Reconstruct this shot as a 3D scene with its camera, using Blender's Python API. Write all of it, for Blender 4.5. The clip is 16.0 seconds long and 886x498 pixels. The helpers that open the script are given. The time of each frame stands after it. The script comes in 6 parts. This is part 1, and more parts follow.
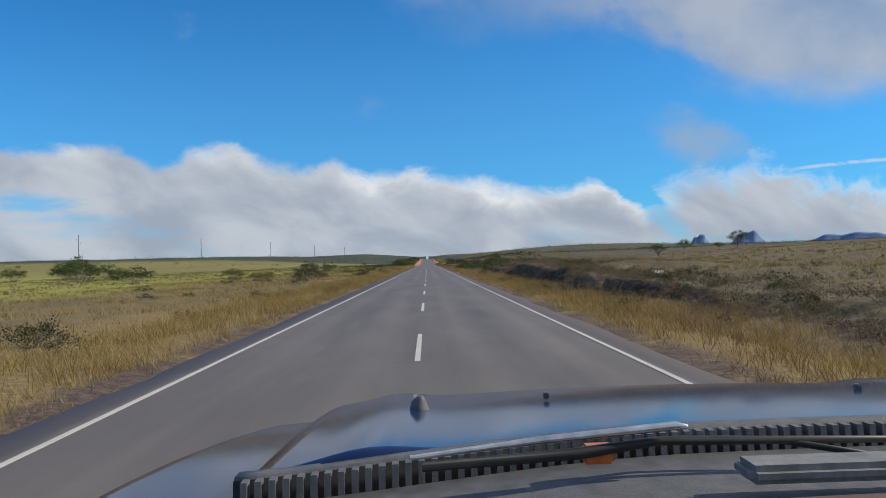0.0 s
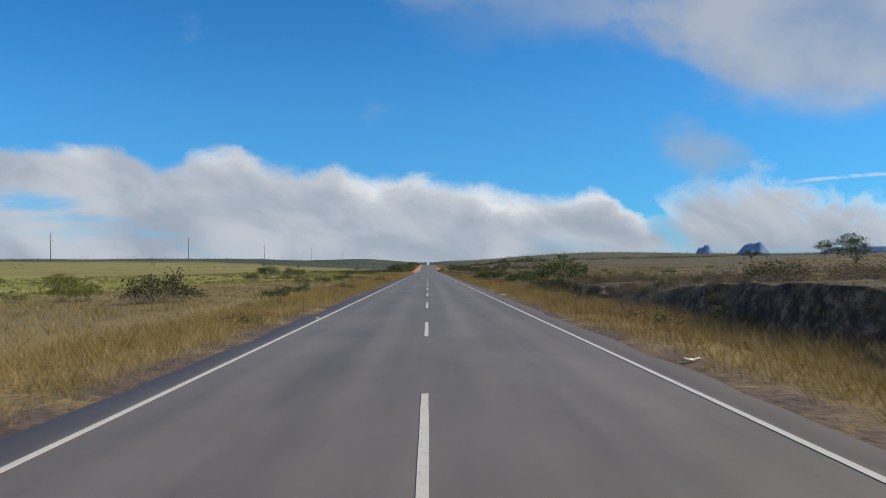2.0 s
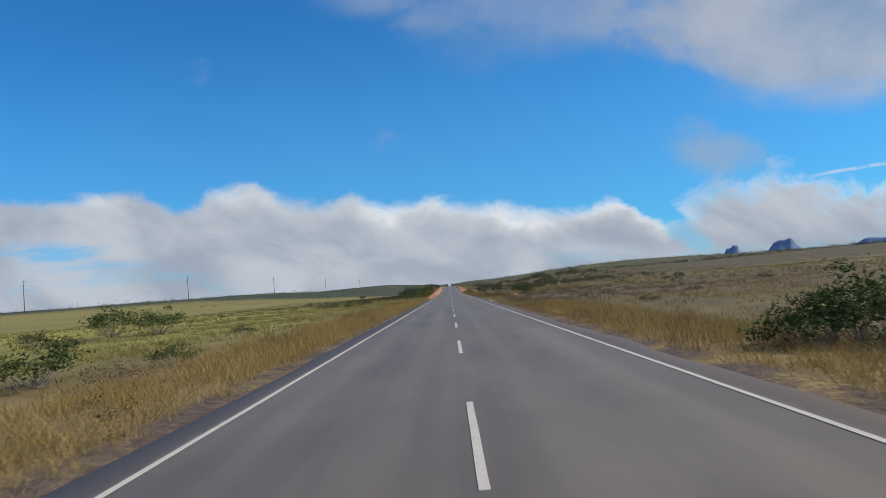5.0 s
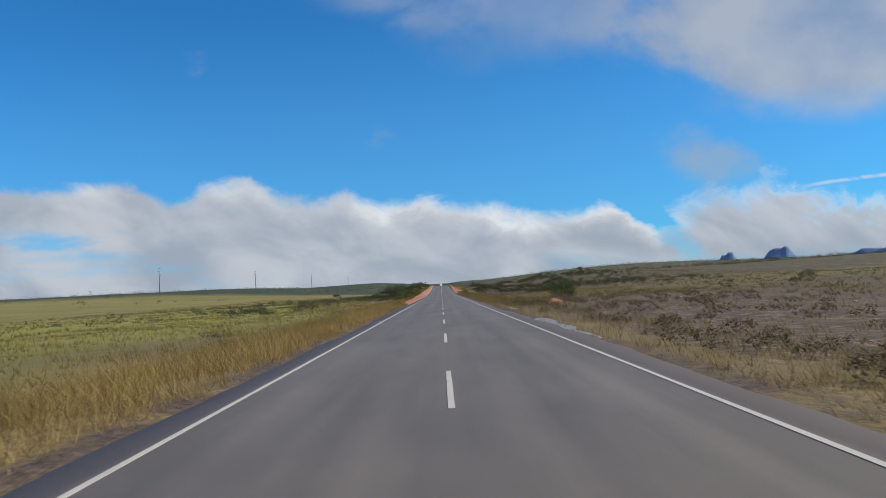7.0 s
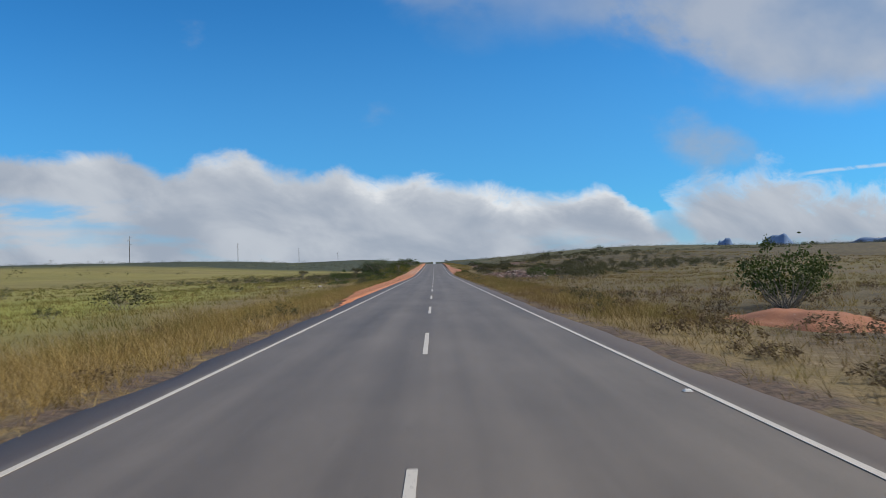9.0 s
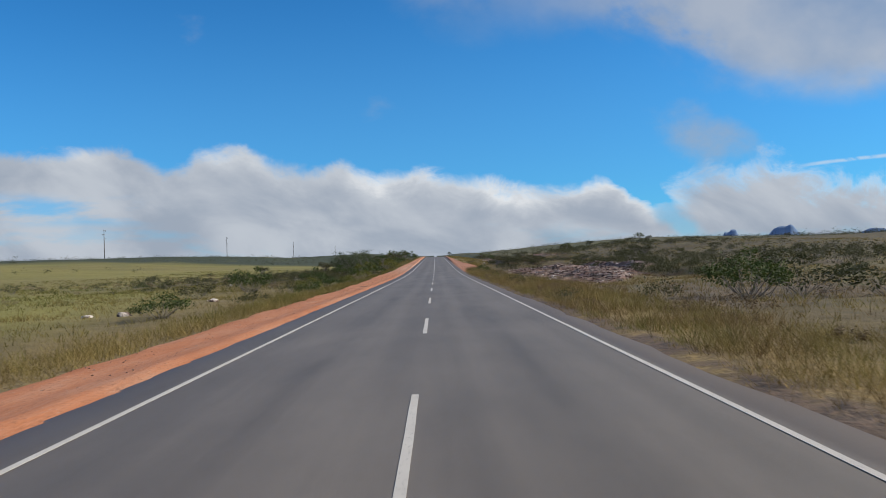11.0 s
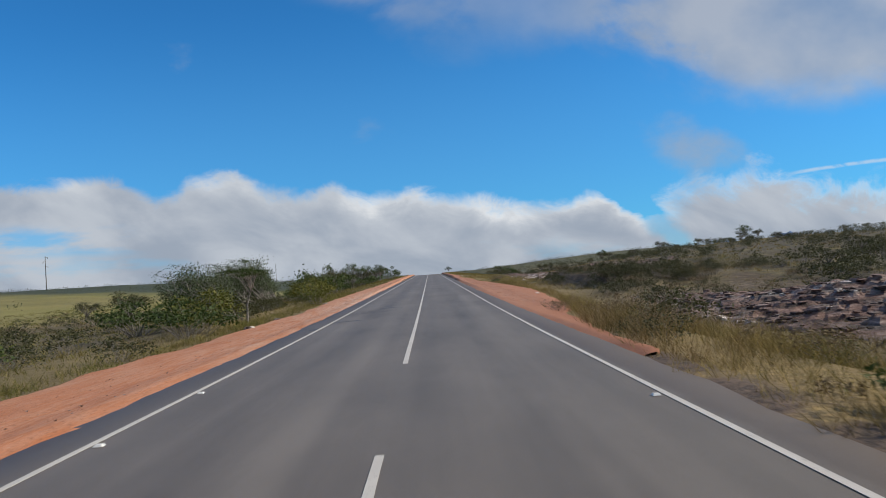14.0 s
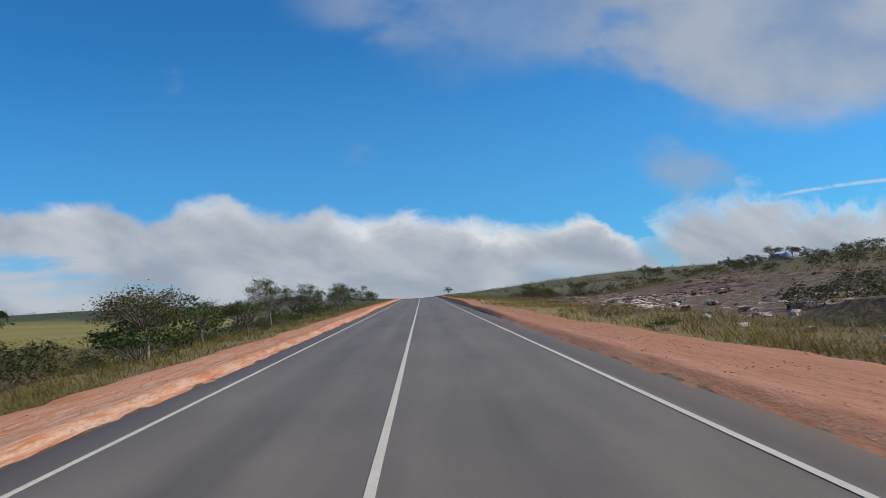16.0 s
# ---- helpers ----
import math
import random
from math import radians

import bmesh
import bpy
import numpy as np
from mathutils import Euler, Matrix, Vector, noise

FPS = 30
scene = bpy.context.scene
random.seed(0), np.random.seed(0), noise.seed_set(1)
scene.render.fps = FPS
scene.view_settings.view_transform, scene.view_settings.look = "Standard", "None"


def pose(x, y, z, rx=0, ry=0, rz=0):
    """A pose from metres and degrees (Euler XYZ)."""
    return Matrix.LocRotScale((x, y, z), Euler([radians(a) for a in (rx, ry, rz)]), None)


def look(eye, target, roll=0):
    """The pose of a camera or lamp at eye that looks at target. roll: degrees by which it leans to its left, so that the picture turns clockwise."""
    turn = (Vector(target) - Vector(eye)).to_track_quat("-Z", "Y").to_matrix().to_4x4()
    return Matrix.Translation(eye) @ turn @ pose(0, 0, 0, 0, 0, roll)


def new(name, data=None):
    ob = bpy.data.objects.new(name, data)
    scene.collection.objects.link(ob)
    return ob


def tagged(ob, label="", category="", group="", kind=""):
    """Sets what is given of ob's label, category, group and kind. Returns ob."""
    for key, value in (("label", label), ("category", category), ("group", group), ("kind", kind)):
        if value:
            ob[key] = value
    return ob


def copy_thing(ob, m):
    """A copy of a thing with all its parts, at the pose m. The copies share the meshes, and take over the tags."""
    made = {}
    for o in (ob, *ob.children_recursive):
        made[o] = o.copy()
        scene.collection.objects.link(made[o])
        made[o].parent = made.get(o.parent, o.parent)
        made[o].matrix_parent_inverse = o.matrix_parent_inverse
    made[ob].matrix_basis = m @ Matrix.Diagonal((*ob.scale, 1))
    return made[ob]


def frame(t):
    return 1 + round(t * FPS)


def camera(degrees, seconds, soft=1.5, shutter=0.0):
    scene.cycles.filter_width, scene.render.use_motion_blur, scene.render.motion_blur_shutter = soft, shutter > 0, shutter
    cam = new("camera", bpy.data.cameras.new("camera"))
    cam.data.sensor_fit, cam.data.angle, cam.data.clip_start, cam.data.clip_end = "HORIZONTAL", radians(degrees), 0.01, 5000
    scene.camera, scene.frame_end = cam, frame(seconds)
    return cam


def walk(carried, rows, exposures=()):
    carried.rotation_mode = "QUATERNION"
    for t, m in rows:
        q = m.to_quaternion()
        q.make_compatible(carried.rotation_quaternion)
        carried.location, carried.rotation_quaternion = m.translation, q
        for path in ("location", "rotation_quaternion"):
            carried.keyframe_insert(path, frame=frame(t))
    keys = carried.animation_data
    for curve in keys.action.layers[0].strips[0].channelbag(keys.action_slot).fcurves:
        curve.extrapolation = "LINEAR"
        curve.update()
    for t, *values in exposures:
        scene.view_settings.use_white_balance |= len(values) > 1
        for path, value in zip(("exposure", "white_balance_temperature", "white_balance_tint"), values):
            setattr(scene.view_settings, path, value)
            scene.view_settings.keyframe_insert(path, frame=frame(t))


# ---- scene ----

# ---------------------------------------------------------------- camera and drive
# seconds, x, y, z, heading to the right, tilt up, lean
ROWS = [
    (0.0, 0.209, 0.00, 1.596, 1.26, 0.99, -1.65),
    (0.5, 0.180, 13.67, 1.583, 1.14, 0.47, -1.36),
    (1.0, 0.200, 27.36, 1.579, 1.21, 0.64, -2.83),
    (1.5, 0.116, 41.09, 1.594, 1.52, 0.89, -4.06),
    (2.0, 0.056, 54.84, 1.594, 1.20, 1.49, -0.61),
    (2.5, 0.054, 68.62, 1.577, 0.86, 1.23, -2.47),
    (3.0, 0.024, 82.42, 1.552, 1.45, 0.77, -2.39),
    (3.5, -0.033, 96.26, 1.566, 1.00, 0.43, -0.59),
    (4.0, -0.047, 110.12, 1.583, 0.31, 1.25, -1.81),
    (4.5, -0.102, 124.01, 1.579, -0.41, 3.41, -2.88),
    (5.0, -0.139, 137.92, 1.572, -0.28, 3.27, -4.80),
    (5.2, -0.102, 143.50, 1.537, -0.05, 3.31, -3.91),
    (7.3, -0.024, 202.30, 1.595, 0.49, 3.18, -3.00),
    (7.5, 0.039, 207.92, 1.582, 0.32, 3.09, -1.84),
    (8.0, 0.134, 222.01, 1.553, 0.28, 1.60, -0.69),
    (8.5, 0.129, 236.12, 1.590, 0.76, 0.97, -2.39),
    (8.7, 0.174, 241.77, 1.589, 0.72, 1.34, -1.71),
    (10.8, 0.313, 301.38, 1.601, 0.60, 1.76, -3.11),
    (11.0, 0.313, 307.08, 1.628, 0.61, 1.01, -2.15),
    (11.5, 0.369, 321.36, 1.654, 1.26, 0.94, -2.69),
    (12.0, 0.480, 335.66, 1.673, 0.74, 2.33, -3.30),
    (12.5, 0.523, 350.00, 1.652, 0.78, 3.51, -3.59),
    (13.0, 0.533, 364.36, 1.596, 0.51, 2.61, -2.91),
    (13.5, 0.505, 378.74, 1.605, 1.23, 2.35, -1.09),
    (14.0, 0.588, 393.16, 1.693, 1.18, 2.48, -4.02),
    (14.5, 0.609, 407.60, 1.802, 1.46, 3.04, -3.63),
    (15.0, 0.583, 422.07, 1.993, 1.59, 2.84, -2.45),
    (15.5, 0.499, 436.57, 2.252, 1.41, 3.20, -1.67),
    (16.0, 0.530, 451.10, 2.412, 1.93, 4.24, -4.34),
]
cam = camera(63.2, 16.0, soft=0.6, shutter=0.07)


def eye_pose(x, y, z, yaw, tilt, lean):
    a, b = radians(yaw), radians(tilt)
    way = Vector((math.sin(a) * math.cos(b), math.cos(a) * math.cos(b), math.sin(b)))
    e = Vector((x, y, z))
    return look(e, e + way * 10, lean)


T0 = eye_pose(*ROWS[0][1:])


def between(t):
    k = t / 0.5
    return eye_pose(*[a + (b - a) * k for a, b in zip(ROWS[0][1:], ROWS[1][1:])])


walk(cam, [(0.0, T0), (1 / 30, T0)] + [(t, between(t)) for t in (0.1, 0.2, 0.3)] + [(r[0], eye_pose(*r[1:])) for r in ROWS[1:]],
     [(0.0, -0.18), (8.0, -0.20), (13.0, -0.22), (16.0, -0.27)])

# ---------------------------------------------------------------- sky, clouds, sun
SUN_EL, SUN_AZ = radians(34), radians(88)      # azimuth clockwise from +y (the way the road runs)


class Net:
    """Small helper to write node trees as formulas."""

    def __init__(self, tree):
        self.t = tree

    def node(self, kind, **sockets):
        n = self.t.nodes.new(kind)
        for k, v in sockets.items():
            self.put(n, k, v)
        return n

    def put(self, n, k, v):
        s = n.inputs[int(k[1:])] if k[0] == "i" and k[1:].isdigit() else n.inputs[k.replace("_", " ")]
        if isinstance(v, bpy.types.NodeSocket):
            self.t.links.new(v, s)
        else:
            s.default_value = v

    def math(self, op, a, b=0.0, c=0.0, clamp=False):
        n = self.t.nodes.new("ShaderNodeMath")
        n.operation, n.use_clamp = op, clamp
        for i, v in enumerate((a, b, c)):
            self.put(n, "i%d" % i, v)
        return n.outputs[0]

    def mix(self, f, a, b, mode="MIX"):
        n = self.t.nodes.new("ShaderNodeMix")
        n.data_type, n.blend_type = "RGBA", mode
        self.put(n, "i0", f), self.put(n, "i6", a), self.put(n, "i7", b)
        return n.outputs[2]

    def ramp(self, f, *stops, mode="LINEAR"):
        n = self.t.nodes.new("ShaderNodeValToRGB")
        n.color_ramp.interpolation = mode
        e = n.color_ramp.elements
        while len(e) < len(stops):
            e.new(0.5)
        for el, (p, c) in zip(e, stops):
            el.position = p
            el.color = (c, c, c, 1) if isinstance(c, (int, float)) else (*c, 1)
        self.put(n, "i0", f)
        return n.outputs[0]

    def noise(self, vec, scale, detail=3.0, rough=0.55, dist=0.0):
        n = self.t.nodes.new("ShaderNodeTexNoise")
        if vec is not None:
            self.put(n, "Vector", vec)
        self.put(n, "Scale", scale), self.put(n, "Detail", detail), self.put(n, "Roughness", rough), self.put(n, "Distortion", dist)
        return n.outputs[0]

    def smooth(self, v, lo, hi):
        n = self.t.nodes.new("ShaderNodeMapRange")
        n.interpolation_type = "SMOOTHSTEP"
        for i, x in enumerate((v, lo, hi, 0.0, 1.0)):
            self.put(n, "i%d" % i, x)
        return n.outputs[0]

    def xyz(self, x, y, z):
        n = self.t.nodes.new("ShaderNodeCombineXYZ")
        for i, v in enumerate((x, y, z)):
            self.put(n, "i%d" % i, v)
        return n.outputs[0]


def make_world():
    w = bpy.data.worlds.new("sky")
    scene.world = w
    w.use_nodes = True
    t = w.node_tree
    t.nodes.clear()
    n = Net(t)
    sky = t.nodes.new("ShaderNodeTexSky")
    sky.sky_type, sky.sun_disc = "NISHITA", False
    sky.sun_elevation, sky.sun_rotation = SUN_EL, SUN_AZ
    sky.altitude, sky.air_density, sky.dust_density, sky.ozone_density = 1000, 1.0, 0.3, 3.0
    d = t.nodes.new("ShaderNodeTexCoord").outputs["Generated"]
    sep = n.node("ShaderNodeSeparateXYZ", i0=d)
    x, y, z = sep.outputs
    ahead = n.math("MAXIMUM", n.math("ABSOLUTE", y), 0.12)
    u, v = n.math("DIVIDE", x, ahead), n.math("DIVIDE", z, ahead)
    side = n.smooth(y, -0.05, 0.05)
    p = n.xyz(u, n.math("MULTIPLY", v, 1.5), side)
    big = n.noise(p, 5.5, 5.0, 0.55)
    fine = n.noise(p, 13.0, 8.0, 0.66, 0.5)
    puff = n.math("ADD", n.math("MULTIPLY", n.math("SUBTRACT", big, 0.5), 0.035), n.math("MULTIPLY", n.math("SUBTRACT", fine, 0.5), n.math("ADD", 0.055, n.math("MULTIPLY", n.smooth(u, 0.28, 0.40), 0.08))))
    # cumulus bank along the horizon: the height of its top over u
    un = n.math("ADD", n.math("MULTIPLY", u, 0.5), 0.5)
    top = n.ramp(un, (0.0, 0.20), (0.194, 0.172), (0.26, 0.166), (0.282, 0.174), (0.30, 0.146), (0.312, 0.134), (0.326, 0.140), (0.337, 0.160), (0.369, 0.166), (0.383, 0.144), (0.39, 0.133), (0.414, 0.127), (0.437, 0.131), (0.461, 0.116),
                 (0.496, 0.119), (0.52, 0.108), (0.547, 0.100), (0.567, 0.092), (0.602, 0.094), (0.622, 0.103), (0.634, 0.092), (0.642, 0.074), (0.651, 0.068), (0.661, 0.084), (0.68, 0.104), (0.705, 0.124), (0.735, 0.134), (0.755, 0.112), (0.783, 0.098), (0.81, 0.094), (1.0, 0.15))
    depth = n.math("ADD", n.math("ADD", n.math("SUBTRACT", top, v), 0.014), puff)
    soft = n.math("ADD", n.math("MULTIPLY", n.smooth(u, 0.28, 0.36), 0.035), n.math("ADD", 0.008, n.math("MULTIPLY", n.noise(p, 3.0, 2.0), 0.035)))
    bank = n.smooth(depth, 0.0, soft)
    # a long slot of pale blue showing through the bank, and a gap between its two halves
    low = n.noise(n.xyz(u, n.math("MULTIPLY", v, 4.0), 3.1), 4.0, 5.0, 0.6)
    slot = n.math("MULTIPLY", n.smooth(n.math("ABSOLUTE", n.math("SUBTRACT", v, n.math("SUBTRACT", 0.062, n.math("MULTIPLY", u, 0.055)))), 0.030, 0.006), n.smooth(u, -0.36, -0.47))
    hole = n.math("MULTIPLY", n.smooth(low, 0.40, 0.56), slot)
    away = n.math("MULTIPLY", n.smooth(low, 0.52, 0.66), n.math("MULTIPLY", n.smooth(depth, 0.05, 0.09), 0.3))
    bend = n.math("ADD", n.math("SUBTRACT", 0.372, n.math("MULTIPLY", v, 0.9)), n.math("MULTIPLY", n.math("SUBTRACT", big, 0.5), 0.16))
    gap = n.math("MULTIPLY", n.smooth(n.math("ABSOLUTE", n.math("SUBTRACT", u, bend)), 0.034, 0.006), n.smooth(v, 0.012, 0.03))
    bank_cover = n.math("SUBTRACT", bank, n.math("MAXIMUM", n.math("MAXIMUM", n.math("MULTIPLY", hole, 0.75), away), n.math("MULTIPLY", gap, 0.55)), clamp=True)
    # sunlit heads to the right, grey bellies and a greyer left
    head = n.math("MULTIPLY", n.smooth(depth, 0.055, 0.006), n.math("ADD", 0.25, n.math("MULTIPLY", n.smooth(u, -0.45, 0.1), 0.55)))
    skew = n.xyz(n.math("ADD", u, n.math("MULTIPLY", v, 0.7)), n.math("MULTIPLY", v, 1.5), 5.0)
    lump = n.noise(skew, 6.0, 6.0, 0.52, 0.3)
    lit = n.math("ADD", head, n.math("MULTIPLY", n.smooth(lump, 0.36, 0.66), 0.55))
    bank_col = n.ramp(lit, (0.0, (0.385, 0.45, 0.55)), (0.3, (0.495, 0.55, 0.635)), (0.62, (0.61, 0.66, 0.73)), (1.0, (0.90, 0.925, 0.95)))
    # thin high cloud up to the right, ragged, its lower edge over u
    q = n.xyz(n.math("MULTIPLY", u, 0.9), n.math("MULTIPLY", v, 1.2), 7.3)
    veil = n.noise(q, 5.0, 7.0, 0.55, 0.25)
    base = n.ramp(un, (0.38, 0.46), (0.445, 0.372), (0.50, 0.318), (0.53, 0.308), (0.575, 0.322), (0.61, 0.305), (0.6375, 0.282), (0.665, 0.254), (0.715, 0.222), (0.765, 0.214), (0.81, 0.220), (1.0, 0.25))
    rise = n.math("ADD", n.math("SUBTRACT", v, base), n.math("MULTIPLY", n.math("SUBTRACT", veil, 0.5), 0.16))
    high = n.math("MULTIPLY", n.smooth(rise, -0.018, 0.062), n.math("ADD", 0.42, n.math("MULTIPLY", n.smooth(u, 0.14, 0.34), 0.44)))
    high = n.math("MULTIPLY", high, n.math("MULTIPLY", n.smooth(veil, 0.24, 0.46), n.math("MULTIPLY", n.math("ADD", 0.4, n.math("MULTIPLY", side, 0.6)), n.smooth(u, -0.2, -0.06))))
    high_col = n.ramp(n.noise(q, 6.0, 5.0, 0.5), (0.34, (0.265, 0.365, 0.53)), (0.64, (0.505, 0.545, 0.61)))
    drift = n.noise(n.xyz(u, n.math("MULTIPLY", v, 1.5), 1.7), 7.0, 5.0, 0.55)
    reach = n.math("SUBTRACT", 1.0, n.math("ADD", n.math("POWER", n.math("DIVIDE", n.math("SUBTRACT", n.math("ADD", u, n.math("MULTIPLY", v, 0.9)), 0.53), 0.085), 2.0), n.math("POWER", n.math("DIVIDE", n.math("SUBTRACT", v, 0.155), 0.06), 2.0)))
    wisp = n.math("MULTIPLY", n.smooth(n.math("ADD", drift, n.math("MULTIPLY", n.math("MAXIMUM", reach, -1.0), 0.22)), 0.47, 0.80), 1.15, clamp=True)
    line = n.math("ABSOLUTE", n.math("SUBTRACT", n.math("SUBTRACT", v, n.math("MULTIPLY", n.math("SUBTRACT", u, 0.58), 0.07)), n.math("ADD", 0.121, n.math("MULTIPLY", n.math("SUBTRACT", big, 0.5), 0.012))))
    streak = n.math("MULTIPLY", n.smooth(line, 0.0040, 0.0005), n.math("MULTIPLY", n.smooth(u, 0.50, 0.545), n.smooth(fine, 0.34, 0.52)))
    # the blue of the air itself
    air = n.mix(1.0, sky.outputs[0], SKY_TINT, "MULTIPLY")
    air = n.mix(n.math("MULTIPLY", n.smooth(v, 0.42, 0.06), 0.42), air, (0.14, 0.42, 0.76, 1))
    c = n.mix(n.math("MULTIPLY", wisp, 0.62), air, (0.40, 0.47, 0.57, 1))
    c = n.mix(high, c, high_col)
    # cloud cover added behind and overhead, out of view, as neutral fill light
    around = n.math("MAXIMUM", n.smooth(y, -0.02, -0.30), n.smooth(z, 0.55, 0.75))
    spread = n.smooth(n.noise(d, 2.6, 6.0, 0.6, 0.3), 0.36, 0.56)
    c = n.mix(n.math("MULTIPLY", n.math("MULTIPLY", around, spread), 0.55), c, (0.54, 0.53, 0.52, 1))
    c = n.mix(bank_cover, c, bank_col)
    c = n.mix(n.math("MULTIPLY", streak, 0.5), c, (0.8, 0.85, 0.9, 1))
    bg = n.node("ShaderNodeBackground", Color=c, Strength=1.0)
    out = t.nodes.new("ShaderNodeOutputWorld")
    t.links.new(bg.outputs[0], out.inputs[0])


SKY_TINT = (0.031, 0.113, 0.168, 1)
make_world()
sun = new("sun", bpy.data.lights.new("sun", "SUN"))
sun.data.energy, sun.data.angle, sun.data.color = 5.0, radians(0.6), (1.0, 0.90, 0.74)
to_sun = Vector((math.sin(SUN_AZ) * math.cos(SUN_EL), math.cos(SUN_AZ) * math.cos(SUN_EL), math.sin(SUN_EL)))
sun.matrix_world = look((0, 0, 60), Vector((0, 0, 60)) - to_sun)

# ---------------------------------------------------------------- materials


def material(name, build, rough=0.8, metal=0.0, thin=0.0, **more):
    m = bpy.data.materials.new(name)
    m.use_nodes = True
    t = m.node_tree
    n = Net(t)
    b = t.nodes["Principled BSDF"]
    b.inputs["Roughness"].default_value, b.inputs["Metallic"].default_value = rough, metal
    for k, v in more.items():
        b.inputs[k.replace("_", " ")].default_value = v
    pos = t.nodes.new("ShaderNodeNewGeometry").outputs["Position"]
    r = build(n, pos)
    if isinstance(r, tuple) and len(r) == 2 and not isinstance(r[0], float):
        col, bump = r
    else:
        col, bump = r, None
    n.put(b, "Base Color", (*col, 1) if isinstance(col, tuple) else col)
    if bump is not None:
        h, dist = bump
        bn = n.node("ShaderNodeBump", Height=h, Distance=dist, Strength=1.0)
        t.links.new(bn.outputs[0], b.inputs["Normal"])
    if thin:
        # light passes through blades and leaves
        tr = n.node("ShaderNodeBsdfTranslucent", Color=col)
        mx = n.node("ShaderNodeMixShader", i0=thin, i1=b.outputs[0], i2=tr.outputs[0])
        t.links.new(mx.outputs[0], t.nodes["Material Output"].inputs[0])
    return m


def attr(n, name):
    a = n.t.nodes.new("ShaderNodeAttribute")
    a.attribute_name = name
    return a.outputs["Fac"]


def island(n):
    return n.t.nodes.new("ShaderNodeNewGeometry").outputs["Random Per Island"]


def obrand(n):
    return n.t.nodes.new("ShaderNodeObjectInfo").outputs["Random"]


def m_asphalt(n, p):
    s = n.t.nodes.new("ShaderNodeSeparateXYZ")
    n.put(s, "i0", p)
    x, y = s.outputs[0], s.outputs[1]
    grain = n.noise(p, 90.0, 2.0)
    long = n.noise(n.xyz(n.math("MULTIPLY", x, 1.3), n.math("MULTIPLY", y, 0.03), 0.0), 1.0, 5.0, 0.6)
    blot = n.noise(n.xyz(x, n.math("MULTIPLY", y, 0.35), 0.0), 0.5, 6.0, 0.62)
    # wheel tracks polished lighter, oil drip darker between them
    lane = n.math("ABSOLUTE", n.math("SUBTRACT", n.math("ABSOLUTE", x), 1.72))
    track = n.smooth(n.math("ABSOLUTE", n.math("SUBTRACT", lane, 0.78)), 0.42, 0.05)
    drip = n.math("MULTIPLY", n.smooth(lane, 0.4, 0.0), n.smooth(n.noise(n.xyz(x, n.math("MULTIPLY", y, 0.15), 2.0), 1.2, 5.0), 0.4, 0.7))
    f = n.math("ADD", n.math("MULTIPLY", long, 0.45), n.math("MULTIPLY", blot, 0.55))
    f = n.math("ADD", f, n.math("SUBTRACT", n.math("MULTIPLY", track, 0.07), n.math("MULTIPLY", drip, 0.12)))
    c = n.ramp(f, (0.30, (0.090, 0.075, 0.061)), (0.5, (0.148, 0.125, 0.103)), (0.70, (0.212, 0.181, 0.150)))
    c = n.mix(n.math("MULTIPLY", grain, 0.4), c, (0.085, 0.075, 0.068, 1))
    crack = n.math("MULTIPLY", n.smooth(n.math("ABSOLUTE", n.math("SUBTRACT", n.noise(n.xyz(x, n.math("MULTIPLY", y, 0.3), 9.0), 0.8, 6.0, 0.6), 0.5)), 0.004, 0.001), n.smooth(n.noise(p, 0.08), 0.52, 0.62))
    c = n.mix(n.math("MULTIPLY", crack, 0.22), c, (0.04, 0.036, 0.034, 1))
    side = n.smooth(n.math("ADD", n.math("ABSOLUTE", x), n.math("MULTIPLY", n.math("SUBTRACT", n.noise(p, 1.3), 0.5), 0.2)), 3.45, 3.62)
    late = n.smooth(y, 275.0, 300.0)
    keep = n.math("SUBTRACT", 0.74, n.math("MULTIPLY", late, n.math("ADD", 0.08, n.math("MULTIPLY", n.smooth(x, 0.5, -0.5), 0.42))))
    c = n.mix(n.math("MULTIPLY", side, keep), c, (0.074, 0.053, 0.042, 1))
    return c, (n.math("ADD", grain, n.math("MULTIPLY", n.noise(p, 300.0, 1.0), 0.5)), 0.003)


def m_paint(n, p):
    worn = n.smooth(n.noise(p, 22.0, 5.0, 0.7), 0.56, 0.70)
    c = n.mix(n.noise(p, 1.5), (0.62, 0.585, 0.53, 1), (0.46, 0.43, 0.39, 1))
    return n.mix(n.math("MULTIPLY", worn, 0.8), c, (0.16, 0.155, 0.15, 1))


